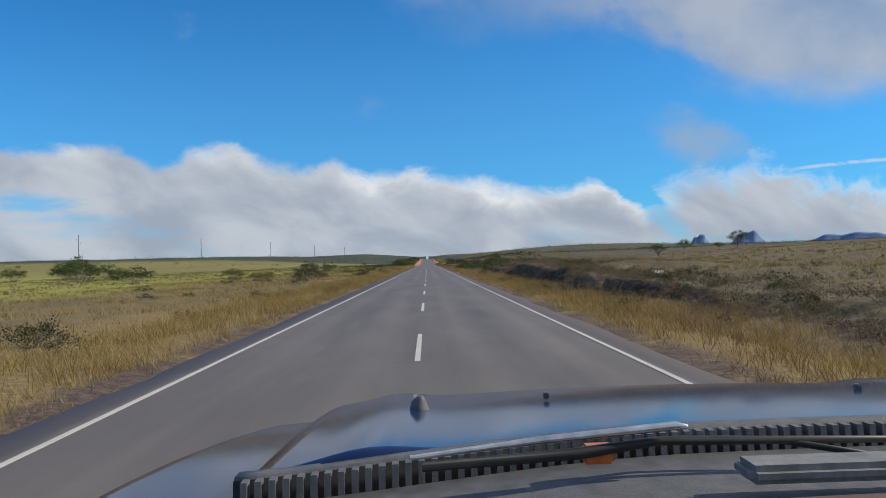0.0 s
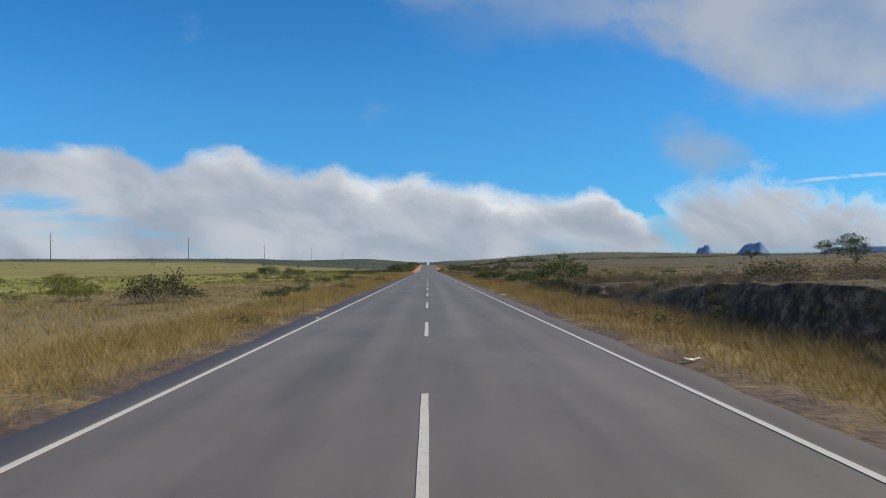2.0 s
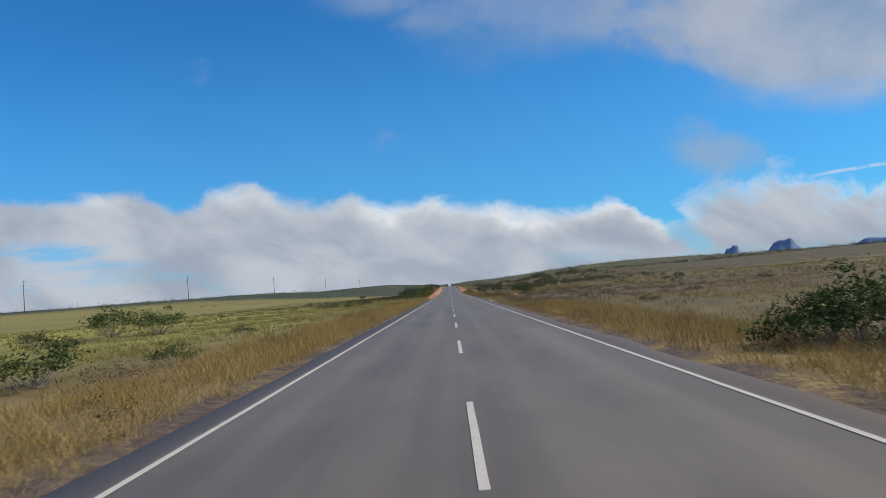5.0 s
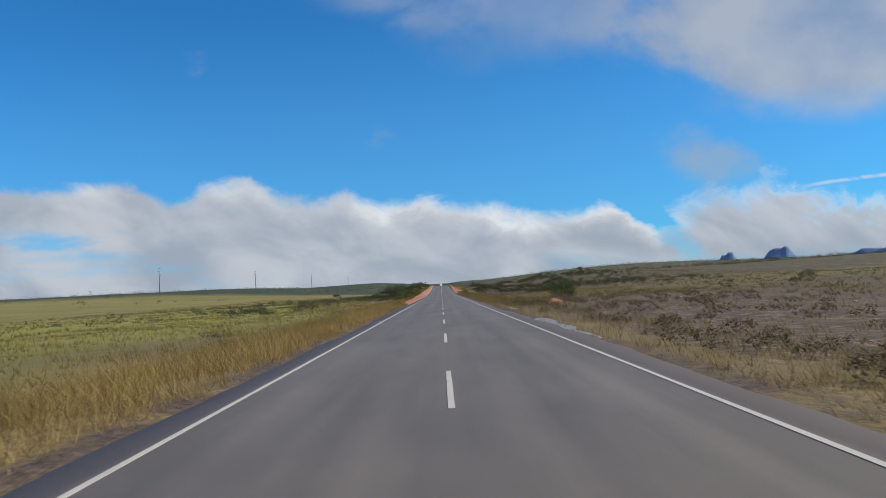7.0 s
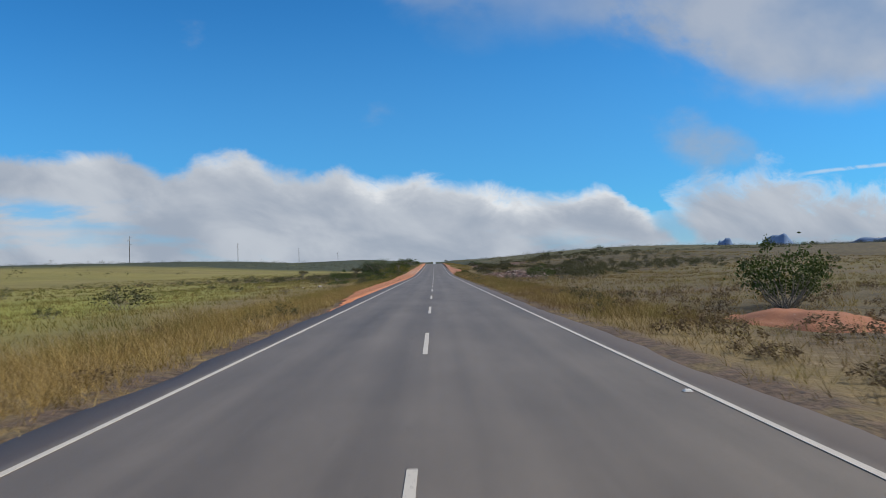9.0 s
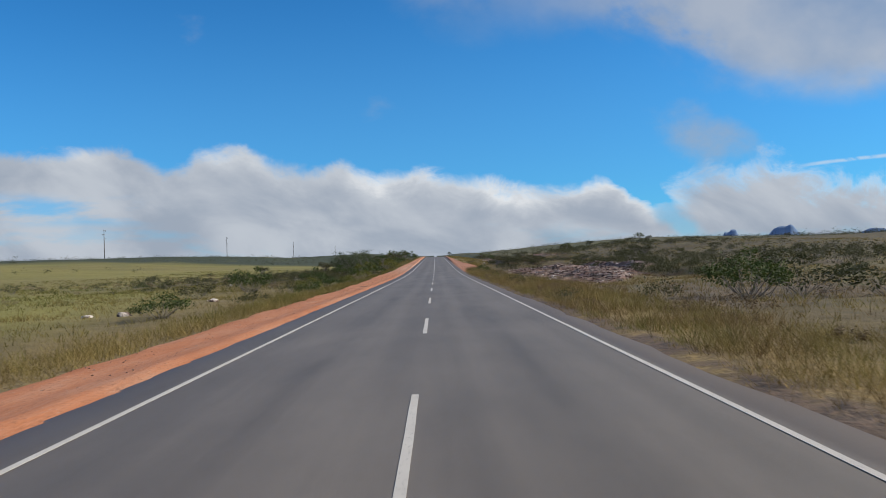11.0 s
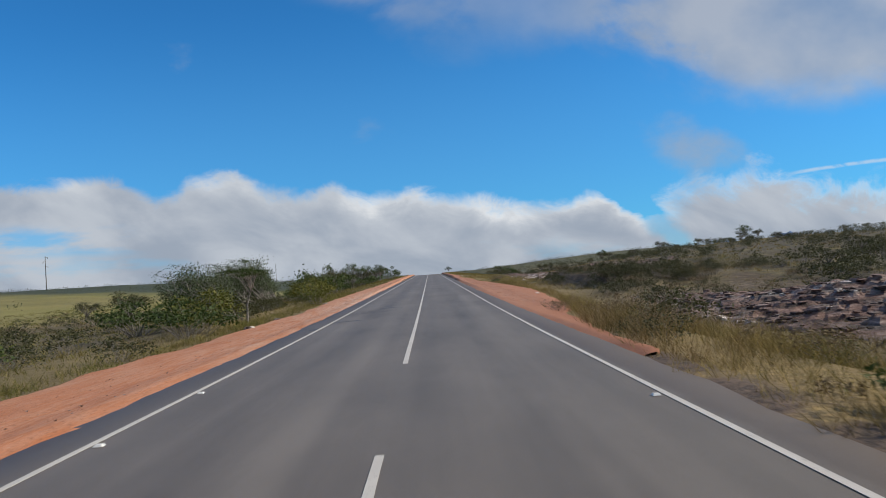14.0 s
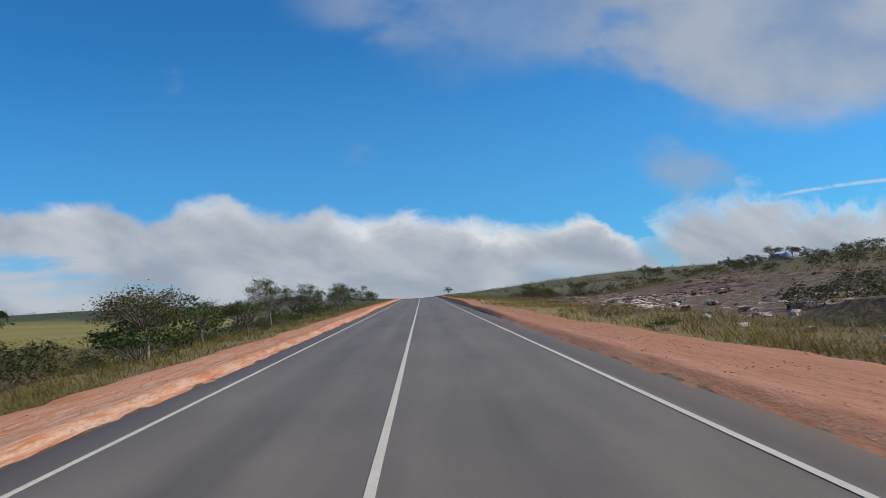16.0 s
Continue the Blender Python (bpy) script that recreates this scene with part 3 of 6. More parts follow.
def shoulder(name, side, y0, y1, inner, outer, seed, label):
    """A strip of bare red earth beside the asphalt, with a ragged outer edge."""
    ys = np.arange(y0, y1, 0.5)
    cols = np.linspace(0, 1, 19)
    out = np.interp(ys, [o[0] for o in outer], [o[1] for o in outer]) + (fbm(ys, ys * 0, 3.0, seed) - 0.5) * 1.1 + (fbm(ys, ys * 0, 0.8, seed + 5) - 0.5) * 0.4
    out = np.maximum(out, inner + 0.05)
    inn = inner + (fbm(ys, ys * 0 + 9, 2.0, seed + 1) - 0.5) * 0.3 + (fbm(ys, ys * 0 + 5, 0.7, seed + 3) - 0.5) * 0.3
    X = inn[:, None] + (out - inn)[:, None] * cols[None]
    Yg = np.repeat(ys[:, None], len(cols), 1)
    x, y = (side * X).ravel(), Yg.ravel()
    up = np.tile(np.where((cols < 0.01) | (cols > 0.99), -0.06, 0.02), len(ys)) + (fbm(x, y, 0.9, seed + 2) - 0.5) * 0.05
    k = sm(4.2, 4.6, np.abs(x))
    z = (road_z(y) - 0.047) * (1 - k) + (height(x, y) + 0.03 + up) * k
    pale = np.repeat(np.interp(ys, [y0, 400, 424, 438, 454, 468, 560], [0.1, 0.15, 0.45, 1.0, 1.0, 0.7, 0.3] if side < 0 else [0, 0, 0.1, 0.2, 0.2, 0.2, 0.2]), len(cols)) * np.tile(np.clip(1.35 - cols, 0, 1), len(ys))
    f = grid_faces(len(cols), len(ys))
    if side < 0:
        f = f[:, ::-1]
    tagged(new(name, mesh_of(name, np.stack([x, y, z], 1), f, DIRT, {"pale": pale, "dull": np.full(len(x), 1.0 if side > 0 else 0.0)}, smooth=True)), label, "dirt shoulder", kind="structure")


shoulder("dirt_shoulder_left", -1, 280, 700, 4.05, [(280, 4.05), (290, 5.0), (315, 6.6), (360, 6.9), (383, 7.5), (411, 8.1), (436, 7.5), (470, 7.2), (520, 6.4), (600, 6.0), (700, 6)], 61,
         "orange-red bare earth shoulder streaked with pale gravel")
shoulder("dirt_shoulder_right", 1, 406, 700, 4.05, [(406, 4.35), (412, 4.8), (421, 6.0), (436, 8.4), (453, 8.5), (465, 8.0), (480, 6.8), (500, 6.2), (540, 5.6), (600, 5), (700, 5)], 65,
         "brick-red bare earth shoulder with scattered pebbles")


def dirt_edge(x, y):
    """Outer reach of bare earth on that side."""
    l = np.interp(y, [278, 290, 315, 360, 383, 411, 436, 470, 520, 700], [4.2, 5.0, 6.5, 6.8, 7.4, 8.0, 7.4, 7.1, 6.3, 6])
    r = np.interp(y, [404, 412, 421, 436, 453, 465, 480, 500, 540, 700], [4.2, 4.7, 5.9, 8.3, 8.4, 7.9, 6.7, 6.1, 5.5, 5])
    return np.where(x < 0, l, r)


# ---------------------------------------------------------------- grass


def blades(name, n, area, tall, wide, dry_at, keep, seed, label, tuft=7, fan=0.10, corners=4):
    """Grass blades in tufts, scattered over an area; one mesh."""
    rng = np.random.default_rng(seed)
    x, y = area(rng, n // tuft)
    ok = keep(x, y, rng) & (np.abs(x) > dirt_edge(x, y))
    x, y = np.repeat(x[ok], tuft), np.repeat(y[ok], tuft)
    k = np.repeat(rng.uniform(0.55, 1.25, ok.sum()), tuft)
    tone = np.repeat(rng.normal(0, 0.1, ok.sum()), tuft)
    m = len(x)
    x, y = x + rng.normal(0, fan * 0.5, m), y + rng.normal(0, fan * 0.5, m)
    h = tall(x, y) * k * (0.5 + 0.8 * fbm(x, y, 2.6, seed + 3, 2)) * rng.uniform(0.55, 1.15, m)
    w = wide(x, y) * rng.uniform(0.7, 1.3, m)
    a, lean = rng.uniform(0, 2 * np.pi, m), rng.uniform(0.15, 1.15, m) * h
    b = rng.uniform(0, 2 * np.pi, m)
    z = height(x, y) - 0.02
    dx, dy = np.cos(a) * w / 2, np.sin(a) * w / 2
    lx, ly = np.cos(b) * lean - 0.12 * h, np.sin(b) * lean
    v = np.empty((m, 4, 3), np.float32)
    v[:, 0] = np.stack([x - dx, y - dy, z], 1)
    v[:, 1] = np.stack([x + dx, y + dy, z], 1)
    v[:, 2] = np.stack([x + dx * 0.8 + lx * 0.55, y + dy * 0.8 + ly * 0.55, z + h * 0.6], 1)
    v[:, 3] = np.stack([x + lx, y + ly, z + h], 1)
    if corners == 3:
        v = v[:, [0, 1, 3]]
    f = np.arange(m * corners).reshape(-1, corners)
    dry = np.repeat(np.clip(dry_at(x, y) + tone + rng.normal(0, 0.08, m), 0, 1), corners)
    # stronger brown mix right of the road than left
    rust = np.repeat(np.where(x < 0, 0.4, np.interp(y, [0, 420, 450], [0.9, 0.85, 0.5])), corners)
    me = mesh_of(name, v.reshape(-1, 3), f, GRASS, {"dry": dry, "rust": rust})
    tagged(new(name, me), label, "grass", kind="stuff")


def verge_dry(x, y):
    base = np.where(x < 0, np.interp(y, [0, 150, 260, 330, 420, 500], [0.74, 0.76, 0.92, 0.6, 0.38, 0.32]), np.interp(y, [0, 110, 140, 300, 360, 400, 430, 500], [0.8, 0.76, 0.7, 0.48, 0.42, 0.55, 0.36, 0.45]))
    base = base - 0.4 * sm(5.8, 8.5, -x) * sm(150, 200, y)
    return base + (fbm(x, y, 4.0, 91) - 0.5) * np.where((x > 0) & (y > 300), 1.3, 0.8)


def field_dry(x, y):
    base = np.where(x < 0, np.interp(y, [0, 120, 200, 330, 500], [0.78, 0.6, 0.25, 0.2, 0.2]) - 0.3 * sm(18, 40, -x), np.interp(y, [0, 110, 200, 300, 500], [0.74, 0.62, 0.78, 0.42, 0.42]))
    return base + (fbm(x, y, 9.0, 93) - 0.5) * 0.9


def band(x0, x1, y0, y1):
    def area(rng, n):
        s = np.where(rng.random(n) < 0.5, -1, 1)
        return s * rng.uniform(x0, x1, n), rng.uniform(y0, y1, n)
    return area


def mown(x, y):
    """Bare right-hand flat by the puddle, the shaded bank and the rock shelves carry little grass."""
    thin = 0.85 * sm(4.0, 4.6, x) * (1 - sm(24, 34, x)) * sm(196, 212, y) * (1 - sm(262, 276, y))
    c = x - cut_line(y)
    cut = sm(-0.4, 0.0, c) * (1 - sm(0.5, 0.9, c)) * sm(0.3, 0.7, bank_window(y))
    thin = np.maximum(thin, 0.6 * sm(9.6, 10.6, x) * (1 - sm(18, 24, x)) * sm(0.1, 0.5, bank_window(y)))
    return np.clip(1 - 0.94 * thin - 0.97 * rocky(x, y) - 0.85 * cut - 0.9 * sm(0.02, 0.3, low_cliff(x, y)) * (1 - sm(14.5, 17, x)), 0, 1)


def patchy(x, y, scale, seed):
    return 0.25 + 0.75 * sm(0.36, 0.56, fbm(x, y, scale, seed))


def verge_tall(x, y):
    return (0.22 + 0.30 * sm(4.2, 5.6, np.abs(x))) * np.where(x > 0, np.interp(y, [330, 360, 420, 440], [1, 1.55, 1.5, 0.8]), np.interp(y, [120, 180, 280, 380, 420], [1, 1.4, 1.3, 0.9, 0.7]))


blades("verge_grass", 760000, band(4.2, 9.2, 5, 470), verge_tall, lambda x, y: np.full(len(x), 0.011), verge_dry,
       lambda x, y, r: r.random(len(x)) < patchy(x, y, 1.4, 95) * sm(4.1, 5.0, np.abs(x) + 0.2) * mown(x, y), 101, "tall dry golden grass along the road's edge", 5, 0.16, 3)
blades("savanna_grass", 560000, band(8.4, 34, 5, 560), lambda x, y: 0.24 + 0.2 * fbm(x, y, 12.0, 97), lambda x, y: np.full(len(x), 0.024), field_dry,
       lambda x, y, r: r.random(len(x)) < patchy(x, y, 3.0, 99) * mown(x, y), 103, "low patchy savanna grass, straw and olive", 5, 0.2, 3)
blades("far_grass", 200000, band(33, 110, 20, 640), lambda x, y: 0.30 + 0.1 * fbm(x, y, 12.0, 97), lambda x, y: np.full(len(x), 0.09), field_dry,
       lambda x, y, r: r.random(len(x)) < patchy(x, y, 6.0, 98), 105, "thin green-yellow grass of the open plain", 6, 0.4, 3)
blades("far_verge_grass", 190000, band(5.2, 34, 462, 680), lambda x, y: np.full(len(x), 0.34), lambda x, y: np.full(len(x), 0.035), verge_dry,
       lambda x, y, r: r.random(len(x)) < patchy(x, y, 3.0, 98) * mown(x, y), 107, "yellow-green grass beside the rising road", 5, 0.3, 3)

# ---------------------------------------------------------------- shrubs and trees


def tube(pts, radii, sides=5):
    pts, radii = np.asarray(pts, float), np.asarray(radii, float)
    v, f = [], []
    for k in range(len(pts)):
        d = pts[min(k + 1, len(pts) - 1)] - pts[max(k - 1, 0)]
        d = d / (np.linalg.norm(d) + 1e-9)
        a = np.cross(d, [0.3, 0.9, 0.31])
        a = a / np.linalg.norm(a)
        b = np.cross(d, a)
        th = np.arange(sides) * 2 * np.pi / sides
        v.append(pts[k] + radii[k] * (np.cos(th)[:, None] * a + np.sin(th)[:, None] * b))
    for k in range(len(pts) - 1):
        for s in range(sides):
            f.append([k * sides + s, k * sides + (s + 1) % sides, (k + 1) * sides + (s + 1) % sides, (k + 1) * sides + s])
    return np.concatenate(v), np.array(f)


def join(chunks):
    v, f, o = [], [], 0
    for a, b in chunks:
        v.append(a), f.append(b + o)
        o += len(a)
    return np.concatenate(v), np.concatenate(f)


def leaves(rng, centres, spread, per, size, up=0.3):
    """Leaf-shaped quads, folded at the rib, scattered round clump centres."""
    n = len(centres) * per
    c = np.repeat(centres, per, 0) + rng.normal(0, 1, (n, 3)) * np.repeat(spread, per, 0)
    d = rng.normal(0, 1, (n, 3))
    d[:, 2] = d[:, 2] * 0.7 + up
    d /= np.linalg.norm(d, axis=1)[:, None]
    s = np.cross(d, rng.normal(0, 1, (n, 3)))
    s /= np.linalg.norm(s, axis=1)[:, None]
    L = size * rng.uniform(0.6, 1.35, n)[:, None]
    W = L * rng.uniform(0.28, 0.5, n)[:, None]
    v = np.stack([c - d * L / 2, c + s * W / 2, c + d * L / 2, c - s * W / 2], 1).reshape(-1, 3)
    return v, np.arange(n * 4).reshape(-1, 4)


def plant(kind, seed, tall, spread, clumps, per, size, leaf, lean=0.0, trunk=0.0, flat=0.6, wood=0.03, twigs=0, names=("stem", "foliage"), label="", category="shrub"):
    """A woody plant at the origin: stems that fork to clumps of leaves."""
    rng = np.random.default_rng(seed)
    base = new(kind)
    tagged(base, label, category)
    cc, wood_bits = [], []
    top = np.array([lean * tall * 0.5, rng.normal(0, 0.05) * tall, trunk * tall])
    if trunk > 0:
        mid = top * 0.5 + rng.normal(0, 0.05, 3) * tall * trunk
        mid[2] = top[2] * 0.5
        wood_bits.append(tube([[0, 0, -0.15], mid, top], [wood * 1.3, wood, wood * 0.75], 7))
    limbs = max(3, clumps // 4)
    for k in range(clumps):
        th = 2 * np.pi * (k / clumps * 3.0 + rng.uniform(0, 0.25))
        r = spread * math.sqrt(rng.uniform(0.04, 1.0))
        zz = trunk * tall + (1 - trunk) * tall * (0.25 + 0.7 * rng.uniform(0.2, 1.0) * math.sqrt(max(0.05, 1 - (r / spread) ** 2 * 0.85)))
        p = np.array([r * math.cos(th) + lean * zz, r * math.sin(th), zz])
        cc.append(p)
        m = top + (p - top) * 0.5 + rng.normal(0, 0.10, 3) * spread
        if trunk == 0:
            s0 = np.array([rng.normal(0, 0.08) * spread, rng.normal(0, 0.08) * spread, -0.1])
            m = s0 + (p - s0) * 0.5 + np.array([0, 0, -0.06 * tall]) + rng.normal(0, 0.06, 3) * spread
        else:
            s0 = top * rng.uniform(0.72, 1.0)
        wood_bits.append(tube([s0, m, p], [wood * 0.55, wood * 0.38, wood * 0.15], 4))
        for j in range(twigs):
            e = p + rng.normal(0, 0.28, 3) * spread * np.array([1, 1, flat])
            wood_bits.append(tube([m, (m + e) / 2 + rng.normal(0, 0.05, 3) * spread, e], [wood * 0.28, wood * 0.2, wood * 0.06], 3))
    v, f = join([b for b in wood_bits if b[1].shape[1] == 4])
    under(new(names[0], mesh_of(names[0], v, f, BARK, smooth=True)), base)
    if per:
        cc = np.array(cc)
        sp = np.tile(np.array([1, 1, flat]) * spread * 0.165, (len(cc), 1)) * rng.uniform(0.7, 1.35, (len(cc), 1))
        v, f = leaves(rng, cc, sp, per, size)
        v[:, 2] = np.maximum(v[:, 2], 0.02)
        under(new(names[1], mesh_of(names[1], v, f, leaf)), base)
    return base


def bent_tree(seed, label):
    """A gnarled tree that forks at the ground, its pale limbs swept over by the wind, leafy only at the tips."""
    rng = np.random.default_rng(seed)
    base = tagged(new("tree"), label, "tree")
    bits, cc = [], []
    for k in range(11):
        a = math.pi + rng.uniform(-1.35, 1.35)
        r, top = rng.uniform(1.8, 4.2), rng.uniform(1.3, 3.5)
        d = np.array([math.cos(a) * r - 0.5, math.sin(a) * r * 0.75, top])
        s0 = np.array([rng.normal(0, 0.18), rng.normal(0, 0.18), -0.15])
        p1 = s0 + d * np.array([0.22, 0.22, 0.30]) + rng.normal(0, 0.14, 3)
        p2 = s0 + d * np.array([0.60, 0.60, 0.66]) + rng.normal(0, 0.2, 3)
        p3 = s0 + d
        w = rng.uniform(0.06, 0.11)
        bits.append(tube([s0, p1, p2, p3], [w * 1.2, w * 0.85, w * 0.5, w * 0.18], 6))
        for q, at in ((p1, 0.5), (p2, 0.3), (p2, 0.0), ((p2 + p3) / 2, 0.0), (p3, 0.0)):
            e = q + np.array([rng.normal(-0.45, 0.5), rng.normal(0, 0.55), abs(rng.normal(0.55, 0.3)) + at])
            m = (q + e) / 2 + rng.normal(0, 0.12, 3)
            bits.append(tube([q, m, e], [w * 0.42, w * 0.28, w * 0.09], 4))
            if e[2] > 1.1:
                cc.append(e)
            for j in range(4):
                o = e + rng.normal(0, 0.42, 3) * np.array([1, 1, 0.6]) + np.array([-0.2, 0, 0.1])
                bits.append(tube([m, (m + o) / 2 + rng.normal(0, 0.07, 3), o], [w * 0.2, w * 0.14, w * 0.05], 3))
                if o[2] > 1.3 and rng.random() < 0.75:
                    cc.append(o)
    v, f = join(bits)
    under(new("trunk", mesh_of("trunk", v, f, BARK, smooth=True)), base)
    cc = np.array(cc)
    v, f = leaves(rng, cc, np.tile([0.30, 0.30, 0.15], (len(cc), 1)), 46, 0.14)
    under(new("crown", mesh_of("crown", v, f, LEAF_GREY)), base)
    return base


class Nursery:
    """Places copies of a plant; the first call sets the plant itself."""

    def __init__(self, kinds):
        self.kinds, self.used = kinds, set()

    def set(self, kind, x, y, s=1.0, turn=0.0, squash=1.0):
        ob = self.kinds[kind]
        s = s * USUAL.get(kind, 1.0)
        m = pose(x, y, ground_at(x, y) - 0.02, 0, 0, turn) @ Matrix.Diagonal((s, s, s * squash, 1))
        if kind in self.used:
            ob = copy_thing(ob, m)
        self.used.add(kind)
        ob.matrix_basis = m
        return ob


# usual size of each kind, against the plant as first drawn
USUAL = {"green_a": 1.5, "green_b": 1.2, "dark_a": 0.75, "yellow": 1.25, "dark_b": 1.1, "tree_a": 0.9, "gnarled": 0.82, "tree_b": 1.3, "bare": 1.5, "far_tree": 0.8}
KINDS = {
    "green_a": plant("bush", 1, 1.5, 1.0, 26, 72, 0.11, LEAF_GREEN, label="dense dark-green rounded bush on the savanna", category="bush"),
    "green_b": plant("bush", 2, 1.2, 1.15, 22, 58, 0.12, LEAF_GREEN, flat=0.5, label="low spreading green bush among grass", category="bush"),
    "yellow": plant("bush", 3, 1.2, 1.0, 24, 70, 0.105, LEAF_YELLOW, label="yellow-green leafy bush among dry grass", category="bush"),
    "dark_a": plant("shrub", 4, 1.1, 0.95, 26, 46, 0.105, LEAF_DARK, twigs=2, wood=0.018, label="dark wiry olive shrub on dry ground", category="shrub"),
    "dark_b": plant("shrub", 5, 0.85, 0.9, 20, 36, 0.105, LEAF_DARK, twigs=2, wood=0.016, flat=0.5, label="low dark scrubby shrub", category="shrub"),
    "brown": plant("shrub", 6, 0.8, 0.85, 18, 30, 0.09, LEAF_BROWN, twigs=3, wood=0.015, flat=0.6, label="brown half-dry twiggy shrub", category="shrub"),
    "bare": plant("shrub", 7, 1.9, 0.9, 16, 5, 0.07, LEAF_BROWN, twigs=7, wood=0.024, label="nearly leafless grey twiggy shrub", category="shrub"),
    "tree_a": plant("tree", 8, 3.6, 1.9, 28, 110, 0.14, LEAF_DARK, lean=0.12, trunk=0.45, flat=0.42, wood=0.07, twigs=2, names=("trunk", "crown"), label="small savanna tree with a flat dark crown", category="tree"),
    "tree_b": plant("tree", 9, 3.4, 1.4, 20, 105, 0.13, LEAF_GREEN, lean=-0.06, trunk=0.42, flat=0.55, wood=0.06, twigs=2, names=("trunk", "crown"), label="small upright tree with an open green crown", category="tree"),
    "gnarled": bent_tree(10, "wind-bent gnarled tree with pale bare limbs"),
    "slim": plant("tree", 13, 4.0, 1.25, 18, 130, 0.115, LEAF_GREEN, lean=0.02, trunk=0.58, flat=0.28, wood=0.05, twigs=3, names=("trunk", "crown"), label="slender young tree with layered feathery green crown", category="tree"),
    "far_tree": plant("tree", 18, 3.6, 1.8, 20, 60, 0.18, LEAF_DARK, lean=0.1, trunk=0.42, flat=0.45, wood=0.08, names=("trunk", "crown"), label="small flat-crowned tree on the skyline slope", category="tree"),
    "tuft": plant("shrub", 19, 0.5, 0.42, 9, 20, 0.09, LEAF_BROWN, wood=0.008, flat=0.8, label="dry brown tuft on bare ground", category="shrub"),
    "mid_shrub": plant("shrub", 14, 1.2, 1.1, 16, 26, 0.15, LEAF_DARK, wood=0.025, label="dark olive shrub on the slope", category="shrub"),
    "low_brown": plant("shrub", 15, 0.75, 0.85, 14, 34, 0.08, LEAF_BROWN, wood=0.015, flat=0.6, label="low brown dry shrub on bare ground", category="shrub"),
    "low_dark": plant("shrub", 16, 0.8, 0.9, 14, 34, 0.085, LEAF_DARK, wood=0.015, flat=0.6, label="low olive shrub on dry ground", category="shrub"),
    "far_shrub": plant("shrub", 11, 1.3, 1.1, 14, 24, 0.155, LEAF_DARK, wood=0.03, label="dark shrub on the distant savanna", category="shrub"),
}
N = Nursery(KINDS)
rnd = random.Random(5)


def spin():
    return rnd.uniform(0, 360)


